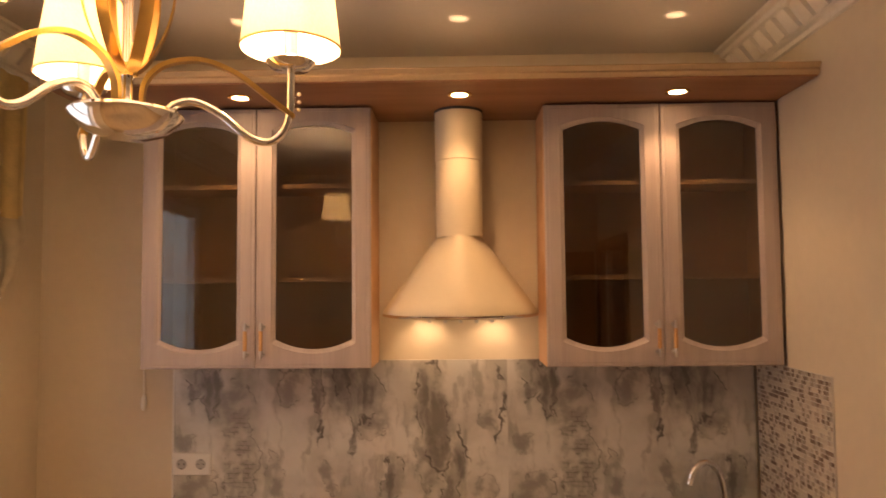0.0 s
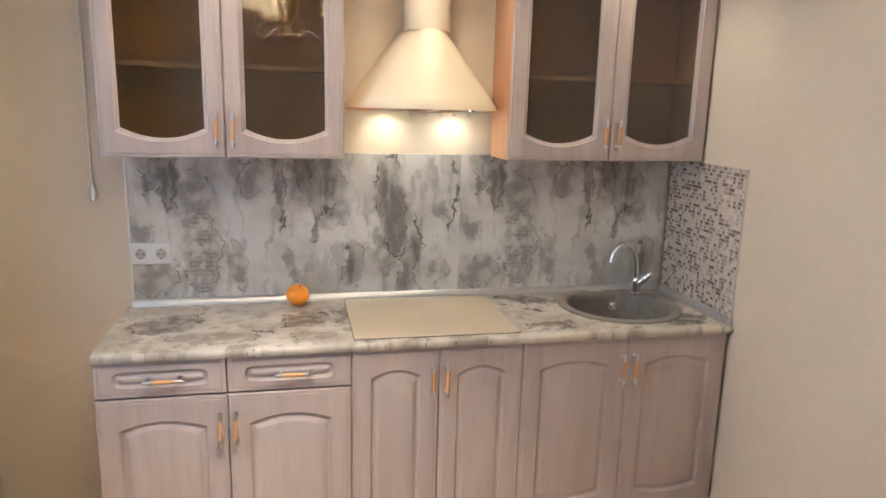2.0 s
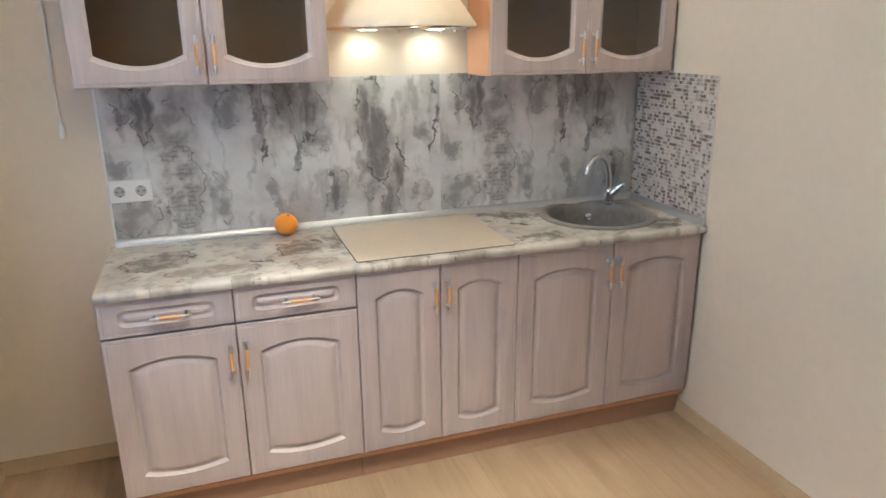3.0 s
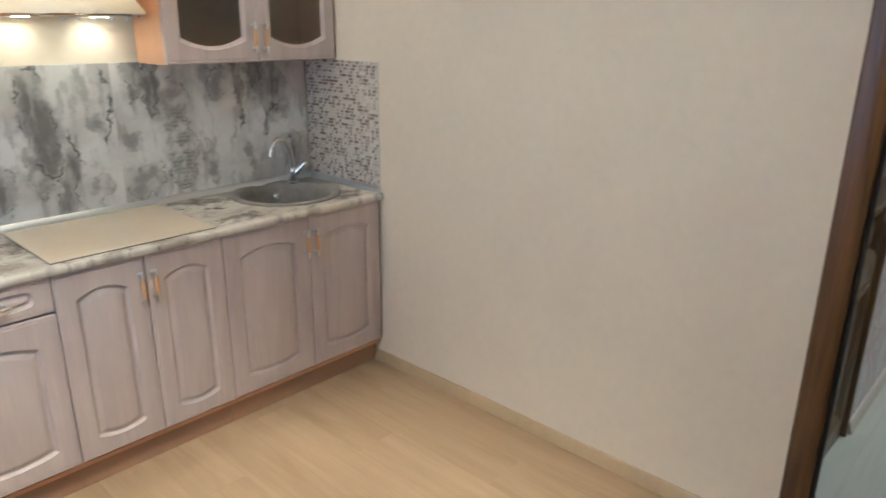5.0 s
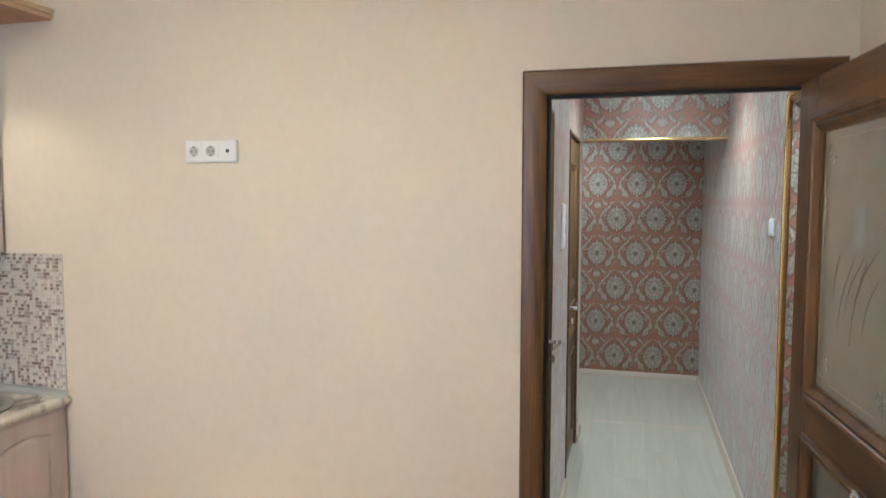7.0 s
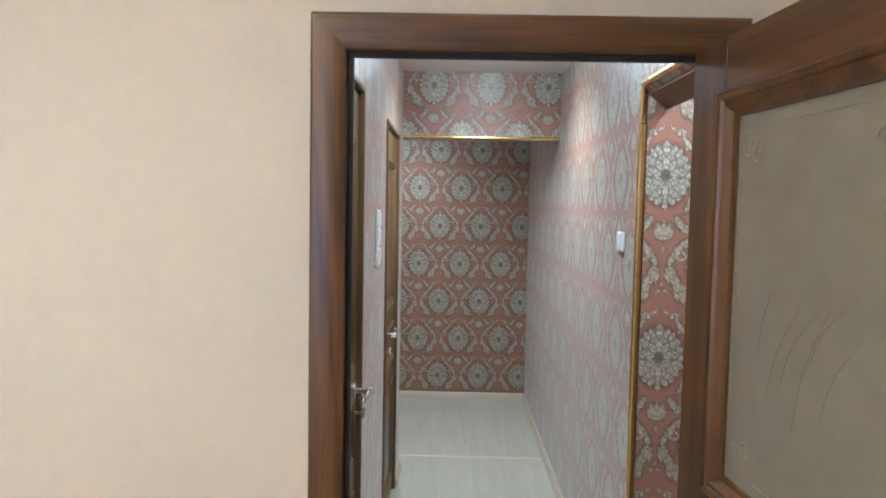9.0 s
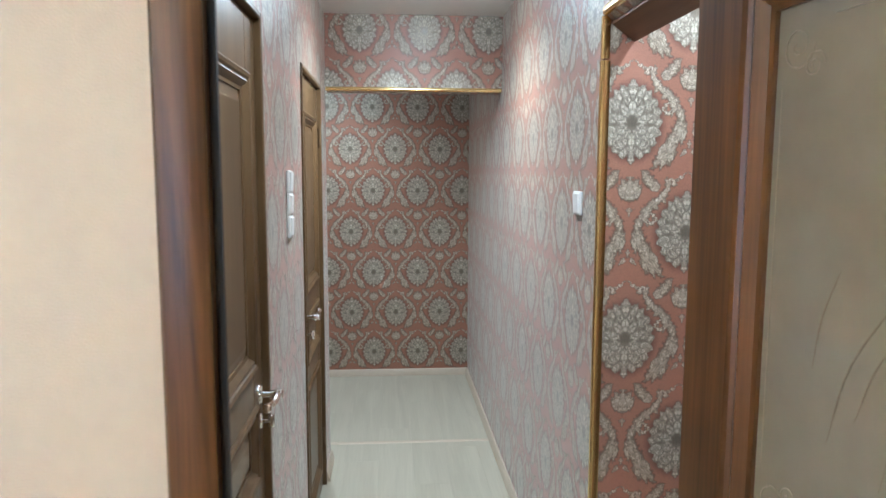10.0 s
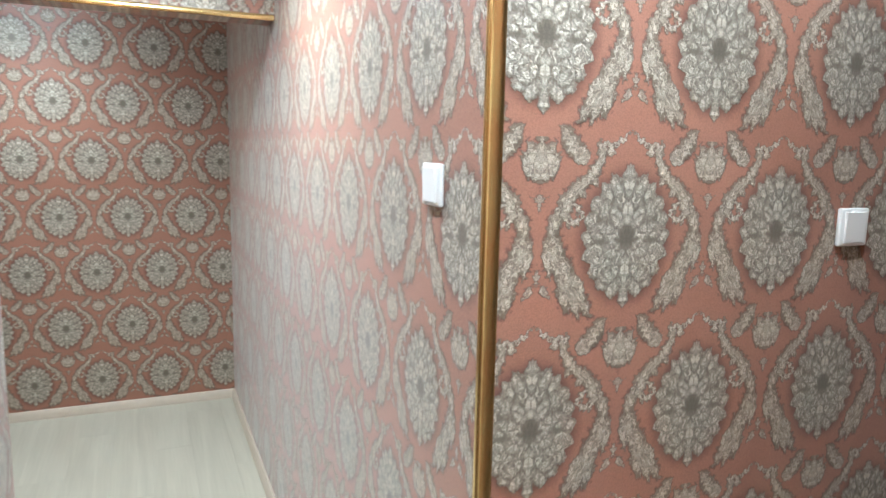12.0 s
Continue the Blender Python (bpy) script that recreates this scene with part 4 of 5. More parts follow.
def glass_door(parent, x0, x1, z0, z1, y, thick=0.019):
    g = 0.0015
    x0, x1, z0, z1 = x0 + g, x1 - g, z0 + g, z1 - g
    a = arched
    top, low, ix, iz = 0.030, 0.034, 0.066, 0.098
    def hole(d, yy):
        return a(x0 + ix + d, x1 - ix - d, z0 + iz + d, z1 - 0.088 - d, yy, top, low)
    bm = bmesh.new()
    loops = [a(x0, x1, z0, z1, y + thick), a(x0, x1, z0, z1, y + 0.004), a(x0 + 0.003, x1 - 0.003, z0 + 0.003, z1 - 0.003, y + 0.0005), a(x0 + 0.013, x1 - 0.013, z0 + 0.013, z1 - 0.013, y + 0.0005), a(x0 + 0.015, x1 - 0.015, z0 + 0.015, z1 - 0.015, y - 0.0008)]
    loops += [hole(-0.013, y - 0.0008), hole(-0.010, y + 0.003), hole(-0.004, y + 0.006), hole(0.0, y + 0.008), hole(0.0, y + thick)]
    loft(bm, loops, wrap=True)
    d = part("door", bm, M["facade"], parent, smooth=22)
    bm = bmesh.new()
    loft(bm, [hole(-0.008, y + 0.0125), hole(-0.008, y + 0.0160)], cap_first=True, cap_last=True)
    p = part("glass_pane", bm, M["smoked"], d, "dark smoked glass pane", smooth=None)
    p.visible_shadow = False
    return d


def wall_cabinet(x0, x1, label):
    c = holder("wall_cabinet", label, "wall cabinet", x0, 2.305, 1.433, group="wall cabinets beside the hood")
    w, h, dep, t = x1 - x0, 0.906, 0.245, 0.016
    bm = bmesh.new()
    box(bm, 0, t, 0.020, dep, 0, h)
    box(bm, w - t, w, 0.020, dep, 0, h)
    box(bm, t, w - t, 0.020, dep, 0, t)
    box(bm, t, w - t, 0.020, dep, h - t, h)
    box(bm, t, w - t, dep - 0.006, dep - 0.001, t, h - t)
    part("body", bm, M["carcass"], c, "beech-coloured cabinet body")
    for z in (0.298, 0.626):
        part("shelf", boxed(t, w - t, 0.03, dep - 0.008, z, z + t), M["carcass"], c)
    m = w / 2
    for a, b, hx in ((0, m, m - 0.027), (m, w, m + 0.027)):
        d = glass_door(c, a, b, 0.0, h, 0.0)
        handle(d, hx, 0.0, 0.098)
    return c


wall_cabinet(-1.1, -0.3, "bleached pink-beige wall cabinet with smoked glass doors, empty shelves")
wall_cabinet(0.3, 1.1, "bleached pink-beige wall cabinet with smoked glass doors, beside the tiled corner")


def base_cabinet(x0, x1, drawers, label):
    c = holder("base_cabinet", label, "base cabinet", x0, FY, 0.0, group="base cabinets under the worktop")
    w, z0, z1 = x1 - x0, 0.128, 0.8245
    bm = bmesh.new()
    for a, b in ((0, 0.016), (w - 0.016, w)):
        box(bm, a, b, 0.020, 0.50, 0.10, 0.826)
    box(bm, 0.016, w - 0.016, 0.020, 0.50, 0.10, 0.116)
    box(bm, 0.016, w - 0.016, 0.49, 0.50, 0.116, 0.826)
    box(bm, 0.016, w - 0.016, 0.022, 0.10, 0.80, 0.826)
    part("body", bm, M["carcass"], c, "beech-coloured cabinet body")
    m = w / 2
    for a, b, hx in ((0, m, m - 0.024), (m, w, m + 0.024)):
        top = 0.698 if drawers else z1
        d = panel_door(c, a, b, z0, top, 0.0, inset=0.065 if w > 0.7 else 0.062)
        handle(d, hx, 0.0, top - 0.115)
        if drawers:
            f = panel_door(c, a, b, 0.702, z1, 0.0, "drawer_front", drawer=True)
            handle(f, (a + b) / 2 + 0.012, 0.0, 0.762, upright=False)
    for a in (0.06, w - 0.06):
        for y in (0.10, 0.44):
            bm = bmesh.new()
            lathe(bm, a, y, [(0.02, 0.0), (0.02, 0.012), (0.013, 0.016), (0.013, 0.10)], 12)
            part("leg", bm, M["black"], c)
    return c


base_cabinet(-1.1, -0.3, True, "bleached pink-beige base cabinet with two drawers above two doors")
base_cabinet(-0.3, 0.3, False, "bleached pink-beige base cabinet with two narrow doors under the hob")
base_cabinet(0.3, 1.1, False, "bleached pink-beige base cabinet with two doors under the sink")
for x0, x1 in ((-1.1, -0.301), (-0.299, 0.299), (0.301, 1.105)):
    thing("plinth", boxed(x0, x1, 2.078, 2.094, 0.0, 0.112, 0.001), M["plinth"], "brown plinth board on the floor below a base cabinet", "plinth", "plinth boards")

# worktop with a hole for the bowl
SX, SY = 0.795, 2.315


def worktop():
    bm = bmesh.new()
    x0, x1, y0, y1, z0 = -1.096, 1.110, 2.008, KY1 - 0.004, 0.826
    n = 32
    hole = [(SX + 0.222 * math.cos(2 * math.pi * i / n), SY + 0.222 * math.sin(2 * math.pi * i / n)) for i in range(n)]
    # rim round the bowl, clear of the far end; the rest is a second slab with a rolled nose
    nose = [(y0 + 0.010, CT), (y0 + 0.004, CT - 0.003), (y0, CT - 0.010), (y0, z0 + 0.008), (y0 + 0.005, z0), (2.05, z0), (2.05, CT)]
    prism(bm, nose, "x", x0, x1)
    fx0, fx1, fy0, fy1 = SX - 0.26, SX + 0.26, 2.05, y1
    box(bm, x0, fx0, 2.05, y1, z0, CT)
    box(bm, fx1, x1, 2.05, y1, z0, CT)
    sq = []
    for i in range(n):
        c, s = math.cos(2 * math.pi * i / n), math.sin(2 * math.pi * i / n)
        k = min((fx1 - SX) / c if c > 1e-6 else (fx0 - SX) / c if c < -1e-6 else 1e9, (fy1 - SY) / s if s > 1e-6 else (fy0 - SY) / s if s < -1e-6 else 1e9)
        sq.append((SX + k * c, SY + k * s))
    loft(bm, [[(x, y, CT) for x, y in sq], [(x, y, CT) for x, y in hole], [(x, y, z0) for x, y in hole], [(x, y, z0) for x, y in sq]], wrap=True)
    corners = [(fx0, fy0), (fx1, fy0), (fx1, fy1), (fx0, fy1)]
    for cx, cy in corners:
        near = sorted(sq, key=lambda p: (p[0] - cx) ** 2 + (p[1] - cy) ** 2)
        a, b = [p for p in near if abs(p[0] - cx) < 1e-6][0], [p for p in near if abs(p[1] - cy) < 1e-6][0]
        if a != b:
            for z in (CT, z0):
                bm.faces.new([bm.verts.new((*p, z)) for p in ((cx, cy), a, b)])
    return thing("worktop", bm, M["marble_top"], "pale grey marble-print worktop with a rolled front edge", "worktop", smooth=40)


worktop()


def sink():
    s = holder("sink", "round grey composite sink bowl set in the worktop", "sink", SX, SY, CT)
    bm = bmesh.new()
    prof = [(0.244, 0.001), (0.244, 0.006), (0.238, 0.009), (0.212, 0.008), (0.204, 0.000), (0.200, -0.03), (0.192, -0.13), (0.175, -0.165), (0.14, -0.178), (0.05, -0.182)]
    loft(bm, [ring(0, 0, z, r, n=48) for r, z in prof], cap_last=True)
    part("bowl", bm, M["sink"], s, smooth=50)
    bm = bmesh.new()
    lathe(bm, 0, 0, [(0.045, -0.181), (0.045, -0.177), (0.035, -0.176), (0.030, -0.180), (0.010, -0.180)], 24)
    part("drain", bm, M["chrome"], s, "chrome drain")
    bm = bmesh.new()
    a = radians(70)
    cx, cy = 0.194 * math.cos(a), 0.194 * math.sin(a)
    for r0, d in ((0.018, 0.0), (0.010, 0.002)):
        c = Vector((cx, cy, -0.06))
        nrm = Vector((-math.cos(a), -math.sin(a), 0.05)).normalized()
        u = nrm.cross(Vector((0, 0, 1))).normalized()
        v = u.cross(nrm)
        loft(bm, [[c + nrm * (dd + d) + (u * math.cos(k * math.pi / 8) + v * math.sin(k * math.pi / 8)) * r for k in range(16)] for r, dd in ((r0, -0.004), (r0, 0.004), (r0 * 0.7, 0.006), (r0 * 0.6, 0.003))], cap_last=True)
    part("overflow", bm, M["chrome"], s, "chrome overflow ring")


sink()


def faucet():
    f = holder("faucet", "chrome swan-neck mixer tap behind the sink", "faucet", 0.948, 2.472, CT)
    bm = bmesh.new()
    lathe(bm, 0, 0, [(0.027, 0.0), (0.027, 0.008), (0.022, 0.012), (0.021, 0.05), (0.023, 0.06), (0.018, 0.072), (0.012, 0.078)], 20)
    part("body", bm, M["chrome"], f, smooth=40)
    bm = bmesh.new()
    pts = curve([(-0.002, 0, 0.06), (-0.007, -0.001, 0.12), (-0.022, -0.004, 0.180), (-0.054, -0.009, 0.216), (-0.092, -0.014, 0.214), (-0.120, -0.018, 0.186), (-0.127, -0.019, 0.165)], 6)
    tube(bm, pts, 0.0132, 16)
    part("spout", bm, M["chrome"], f, smooth=50)
    bm = bmesh.new()
    e, d = Vector(pts[-1]), (Vector(pts[-1]) - Vector(pts[-2])).normalized()
    tube(bm, [e - d * 0.004, e, e + d * 0.02, e + d * 0.022], [0.011, 0.0135, 0.0135, 0.009], 14)
    part("aerator", bm, M["chrome"], f)
    bm = bmesh.new()
    tube(bm, curve([(0.002, -0.006, 0.046), (0.016, -0.020, 0.062), (0.030, -0.034, 0.082), (0.044, -0.046, 0.100)], 4), [0.017] * 4 + [0.016] * 4 + [0.014] * 4 + [0.009], 12)
    part("lever", bm, M["chrome"], f, smooth=50)


faucet()

bm = boxed(-0.290, 0.290, 2.045, 2.515, CT + 0.0005, CT + 0.006, 0.002)
hob = thing("hob", bm, M["hob"], "cream glass hob cover flush on the worktop", "hob")
bm = bmesh.new()
box(bm, -0.2915, 0.2915, 2.0435, 2.5165, CT - 0.001, CT + 0.002)
part("rim", bm, M["dark"], hob)

# splashback, its trims and the mosaic
PY = KY1 - 0.012
thing("splashback", boxed(-1.072, 1.094, PY, KY1 - 0.0005, CT - 0.005, 1.437), M["marble"], "pale grey marble-print splashback panel with dark streaks", "splashback")
thing("splashback_trim", boxed(-1.080, -1.0725, PY - 0.003, KY1, CT + 0.022, 1.437, 0.001), M["white"], "white edge strip of the splashback", "trim")


def worktop_trim(axis, a, b, wall, sign, label):
    o = lambda d: wall + sign * d
    bm = bmesh.new()
    prism(bm, [(o(0), CT + 0.0005), (o(0), CT + 0.026), (o(0.006), CT + 0.027), (o(0.013), CT + 0.022), (o(0.020), CT + 0.010), (o(0.022), CT + 0.0005)], axis, a, b)
    return thing("worktop_trim", bm, M["alu"], label, "trim", smooth=40)


worktop_trim("x", -1.078, 1.105, PY - 0.0005, -1, "aluminium sealing strip between worktop and splashback")
worktop_trim("y", 2.02, PY - 0.024, 1.104, -1, "aluminium sealing strip between worktop and mosaic")

# ---- hood, pelmet board, lamps over the units ----


def range_hood():
    h = holder("range_hood", "cream enamelled dome hood with a round duct, lights on", "range hood", 0.006, KY1, 1.61)
    n = 48
    depth = 0.43

    def half(rx, ry, z, back=0.0):
        # flat at the wall, round in front
        pts = []
        for i in range(n):
            t = math.pi * i / (n - 1)
            pts.append((rx * math.cos(t), -back - ry * math.sin(t), z))
        return pts
    bm = bmesh.new()
    prof = []
    for i in range(9):
        s = i / 8
        r = 0.288 + (0.088 - 0.288) * s + 0.002 * math.sin(math.pi * s)
        ry = depth - 0.004 + (0.225 - depth) * s + 0.003 * math.sin(math.pi * s)
        prof.append(half(r, ry, 0.012 + 0.268 * s, 0.002))
    loft(bm, [half(0.288, depth - 0.004, 0.0, 0.002)] + prof, cap_last=True)
    part("dome", bm, M["hood"], h, smooth=45)
    bm = bmesh.new()
    lathe(bm, 0, -0.137, [(0.084, 0.278), (0.084, 0.55), (0.0865, 0.552), (0.0865, 0.728)], 40)
    part("duct", bm, M["hood"], h, smooth=40)
    bm = bmesh.new()
    lathe(bm, 0, -0.137, [(0.088, 0.726), (0.088, 0.7345)], 40)
    part("duct_collar", bm, M["black"], h)
    bm = bmesh.new()
    loft(bm, [half(0.290, depth, -0.006, 0.001), half(0.292, depth + 0.002, -0.001, 0.001), half(0.288, depth - 0.003, 0.004, 0.001)], cap_first=True, cap_last=True)
    part("rim", bm, M["chrome"], h, "shiny metal rim")
    bm = bmesh.new()
    box(bm, -0.022, 0.022, -depth + 0.025, -depth + 0.035, 0.036, 0.041, 0.002)
    part("badge", bm, M["nickel"], h)
    for x in (-0.13, 0.13):
        bm = bmesh.new()
        lathe(bm, x, -0.10, [(0.030, -0.0070), (0.030, -0.0062)], 20)
        part("light", bm, M["spot_glow"], h, "glowing round lamp")
        lamp("hood_light", "SPOT", POWER_HOOD, WARM, pose(x, KY1 - 0.10, 1.594, 38, 0, 0), 0.015, 100)
    for x in (-0.10, -0.05, 0.0, 0.05, 0.10):
        bm = bmesh.new()
        tube(bm, [(x, -depth + 0.03, -0.008), (x, -depth + 0.03, -0.016)], 0.006)
        part("button", bm, M["nickel"], h)


range_hood()


def pelmet():
    p = holder("pelmet_board", "brown beech light board above the wall cabinets", "pelmet", 0, KY1, 2.345)
    part("board", boxed(-1.30, 1.110, -0.515, -0.0, 0.0, 0.026, 0.002), M["pelmet"], p)
    bm = bmesh.new()
    prism(bm, [(y - 0.060, z) for y, z in ((-0.456, 0.004), (-0.462, 0.006), (-0.468, 0.016), (-0.462, 0.024), (-0.466, 0.027), (-0.472, 0.033), (-0.475, 0.035), (-0.475, 0.039), (-0.440, 0.039), (-0.440, 0.027), (-0.456, 0.0265))], "x", -1.30, 1.110)
    part("moulding", bm, M["pelmet_edge"], p, "lighter moulding on the front edge", smooth=25)
    for x in (-0.72, 0.01, 0.725):
        d = holder("downlight", "small recessed halogen downlight, switched on", "downlight", x, 2.185, 2.345, group="downlights in the light board")
        bm = bmesh.new()
        loft(bm, [ring(0, 0, z, r, n=28) for r, z in ((0.040, -0.0005), (0.040, -0.004), (0.034, -0.006), (0.028, -0.003), (0.027, 0.0))])
        part("bezel", bm, M["brass"], d, "shiny metal ring", smooth=40)
        bm = bmesh.new()
        lathe(bm, 0, 0, [(0.027, -0.0035), (0.020, -0.0042), (0.008, -0.0045)], 24)
        part("bulb", bm, M["spot_glow"], d, "glowing bulb", smooth=40)
        bm = bmesh.new()
        lathe(bm, 0, 0, [(0.020, 0.0265), (0.018, 0.06), (0.008, 0.075)], 16)
        part("socket", bm, M["spot_glow"], d)
        lamp("downlight_lamp", "SPOT", POWER_SPOT, (1.0, 0.70, 0.42), pose(x, 2.185, 2.336, 0, 0, 0), 0.02, 110)
        lamp("downlight_leak", "SPOT", POWER_SPOT * 0.35, WARM, pose(x, 2.185, 2.432, 180, 0, 0), 0.004, 24)


pelmet()

# ---- chandelier ----


def chandelier():
    c = holder("chandelier", "chrome and gold three-arm chandelier with lit fabric shades", "chandelier", CHX, CHY, CHZ)
    bm = bmesh.new()
    prof = [(0.004, -0.034), (0.03, -0.032), (0.056, -0.022), (0.074, -0.006), (0.079, 0.002), (0.077, 0.006), (0.055, 0.004), (0.02, 0.001)]
    loft(bm, [ring(0, 0, z, r, n=40) for r, z in prof], cap_first=True, cap_last=True)
    part("dish", bm, M["chrome"], c, "polished chrome dish", smooth=50)
    bm = bmesh.new()
    lathe(bm, 0, 0, [(0.016, 0.0), (0.012, 0.02), (0.008, 0.03), (0.008, 0.07), (0.013, 0.078), (0.008, 0.086), (0.007, 0.34), (0.014, 0.35), (0.007, 0.36), (0.005, KC - CHZ - 0.04)], 16)
    part("stem", bm, M["chrome"], c, smooth=40)
    bm = bmesh.new()
    h = KC - CHZ
    lathe(bm, 0, 0, [(0.012, h - 0.05), (0.03, h - 0.04), (0.055, h - 0.012), (0.06, h - 0.0005)], 28)
    part("ceiling_cup", bm, M["chrome"], c, smooth=50)
    for k in range(6):
        a = radians(20 + 60 * k)
        d = Vector((math.cos(a), math.sin(a), 0))
        ctrl = [d * r + Vector((0, 0, z)) for r, z in ((0.008, 0.062), (0.030, 0.085), (0.055, 0.14), (0.064, 0.20), (0.052, 0.26), (0.026, 0.32), (0.010, 0.345))]
        bm = bmesh.new()
        tube(bm, curve(ctrl, 6), 0, flat=(0.019, 0.0025, d))
        part("ribbon", bm, M["antique"], c, "gold ribbon bow", smooth=40)
    for k in range(3):
        a = radians(ARM0 + 120 * k)
        d = Vector((math.cos(a), math.sin(a), 0))
        s = Vector((-math.sin(a), math.cos(a), 0))
        P = lambda r, z: d * r + Vector((0, 0, z))
        bm = bmesh.new()
        tube(bm, curve([P(0.050, 0.004), P(0.068, 0.022), P(0.095, 0.026), P(0.130, 0.010), P(0.170, -0.022), P(0.200, -0.030), P(0.222, -0.014), P(0.232, 0.018), P(0.233, 0.055), P(0.233, 0.088)], 6), [0.0062] * 55, 12)
        arm = part("arm", bm, M["chrome"], c, "chrome S-shaped arm", smooth=50)
        bm = bmesh.new()
        tube(bm, curve([P(0.020, 0.006), P(0.024, 0.050), P(0.050, 0.080), P(0.100, 0.090), P(0.150, 0.074), P(0.195, 0.042), P(0.238, 0.010)], 6), 0, flat=(0.013, 0.007, s.cross(d) * -1))
        part("ribbon", bm, M["antique"], c, "gold ribbon arch", smooth=40)
        q = P(0.233, 0.0)
        bm = bmesh.new()
        loft(bm, [ring(q.x, q.y, z, r, n=28) for r, z in ((0.010, 0.080), (0.028, 0.084), (0.038, 0.094), (0.036, 0.096), (0.012, 0.088))], cap_first=True, cap_last=True)
        lathe(bm, q.x, q.y, [(0.011, 0.086), (0.011, 0.150), (0.008, 0.152)], 16)
        for z in (0.022, 0.034, 0.046):
            o = q + d * 0.012
            bmesh.ops.create_icosphere(bm, subdivisions=1, radius=0.004, matrix=Matrix.Translation((o.x, o.y, z)))
        part("bobeche", bm, M["chrome"], arm, "chrome drip dish", smooth=50)
        bm = bmesh.new()
        outer = [(0.076, 0.114), (0.072, 0.150), (0.068, 0.185), (0.062, 0.225), (0.058, 0.252)]
        inner = [(r - 0.0012, z) for r, z in reversed(outer)]
        loft(bm, [ring(q.x, q.y, z, r, n=40) for r, z in outer + inner], wrap=True)
        sh = part("shade", bm, M["shade"], c, "glowing cream fabric shade", smooth=60)
        for r, z in ((0.0765, 0.116), (0.0585, 0.250)):
            bm = bmesh.new()
            tube(bm, ring(q.x, q.y, z, r, n=40) + [ring(q.x, q.y, z, r, n=40)[0]], 0.0014, 6)
            part("piping", bm, M["antique"], sh)
        bm = bmesh.new()
        lathe(bm, q.x, q.y, [(0.008, 0.152), (0.016, 0.168), (0.018, 0.184), (0.012, 0.204), (0.003, 0.218)], 16)
        b = part("bulb", bm, M["bulb"], c, "glowing candle bulb", smooth=60)
        b.visible_shadow = False
        lamp("shade_lamp", "POINT", POWER_CHANDELIER, WARM, pose(CHX + q.x, CHY + q.y, CHZ + 0.219), 0.018)


chandelier()

# ---- small things in the kitchen ----


def double_socket():
    s = holder("double_socket", "white double wall socket on the marble splashback", "wall socket", -1.003, PY, 1.058)
    part("plate", boxed(-0.073, 0.073, -0.0125, 0.0, -0.041, 0.041, 0.003), M["white"], s)
    for x in (-0.036, 0.036):
        bm = boxed(x - 0.033, x + 0.033, -0.0135, -0.0124, -0.033, 0.033, 0.001)
        part("frame", bm, M["white"], s)
        dark_ring(s, x, 0.0)


def dark_ring(parent, x, z, r=0.021, face=-0.0136):
    """Socket well: white ring, flat disc greyed for the well's shade, pins."""
    bm = bmesh.new()
    loft(bm, [[(x + q * math.cos(k * math.pi / 12), face - d, z + q * math.sin(k * math.pi / 12)) for k in range(24)] for q, d in ((r + 0.0015, -0.0002), (r + 0.001, 0.0016), (r - 0.001, 0.0016), (r - 0.002, 0.0004))])
    s = part("socket_ring", bm, M["white"], parent, smooth=30)
    bm = bmesh.new()
    loft(bm, [[(x + q * math.cos(k * math.pi / 12), face - 0.0003, z + q * math.sin(k * math.pi / 12)) for k in range(24)] for q in (r - 0.0015, 0.004)], cap_last=True)
    part("socket_well", bm, M["well"], s)
    bm = bmesh.new()
    for dx in (-0.0095, 0.0095):
        tube(bm, [(x + dx, face, z), (x + dx, face - 0.001, z)], 0.003, 10)
    for dz in (-0.017, 0.017):
        box(bm, x - 0.0035, x + 0.0035, face - 0.0012, face, z + dz - 0.002, z + dz + 0.002)
    part("pin_hole", bm, M["black"], s)


double_socket()


def triple_socket():
    s = holder("triple_socket", "white triple plate with two sockets and an aerial outlet", "wall socket", KX1, 1.336, 1.826)
    s.rotation_euler = (0, 0, radians(-90))
    part("plate", boxed(-0.108, 0.108, -0.010, 0.0, -0.041, 0.041, 0.003), M["white"], s)
    for x in (-0.071, 0.0, 0.071):
        part("frame", boxed(x - 0.033, x + 0.033, -0.0115, -0.0099, -0.033, 0.033, 0.001), M["white"], s)
    for x in (-0.071, 0.0):
        dark_ring(s, x, 0.0, face=-0.0116)
    bm = bmesh.new()
    tube(bm, [(0.071, -0.011, 0), (0.071, -0.0135, 0)], 0.007, 16)
    part("aerial_outlet", bm, M["black"], s)


triple_socket()


def orange():
    bm = bmesh.new()
    prof = [(0.0010, -0.0415)] + [(0.0440 * math.sin(math.pi * i / 16) * (1 + 0.01 * math.cos(4 * math.pi * i / 16)), -0.0418 * math.cos(math.pi * i / 16)) for i in range(1, 16)] + [(0.003, 0.0398)]
    loft(bm, [ring(0, 0, z, r, n=32) for r, z in prof], cap_first=True, cap_last=True)
    o = thing("orange", bm, M["orange"], "ripe orange lying on the worktop", "fruit", smooth=80)
    o.matrix_world = pose(-0.470, 2.474, CT + 0.0428, 18, 12, 0)
    bm = bmesh.new()
    lathe(bm, 0, 0, [(0.005, 0.0395), (0.004, 0.0413), (0.002, 0.0423)], 8)
    part("stalk", bm, M["stalk"], o)


orange()


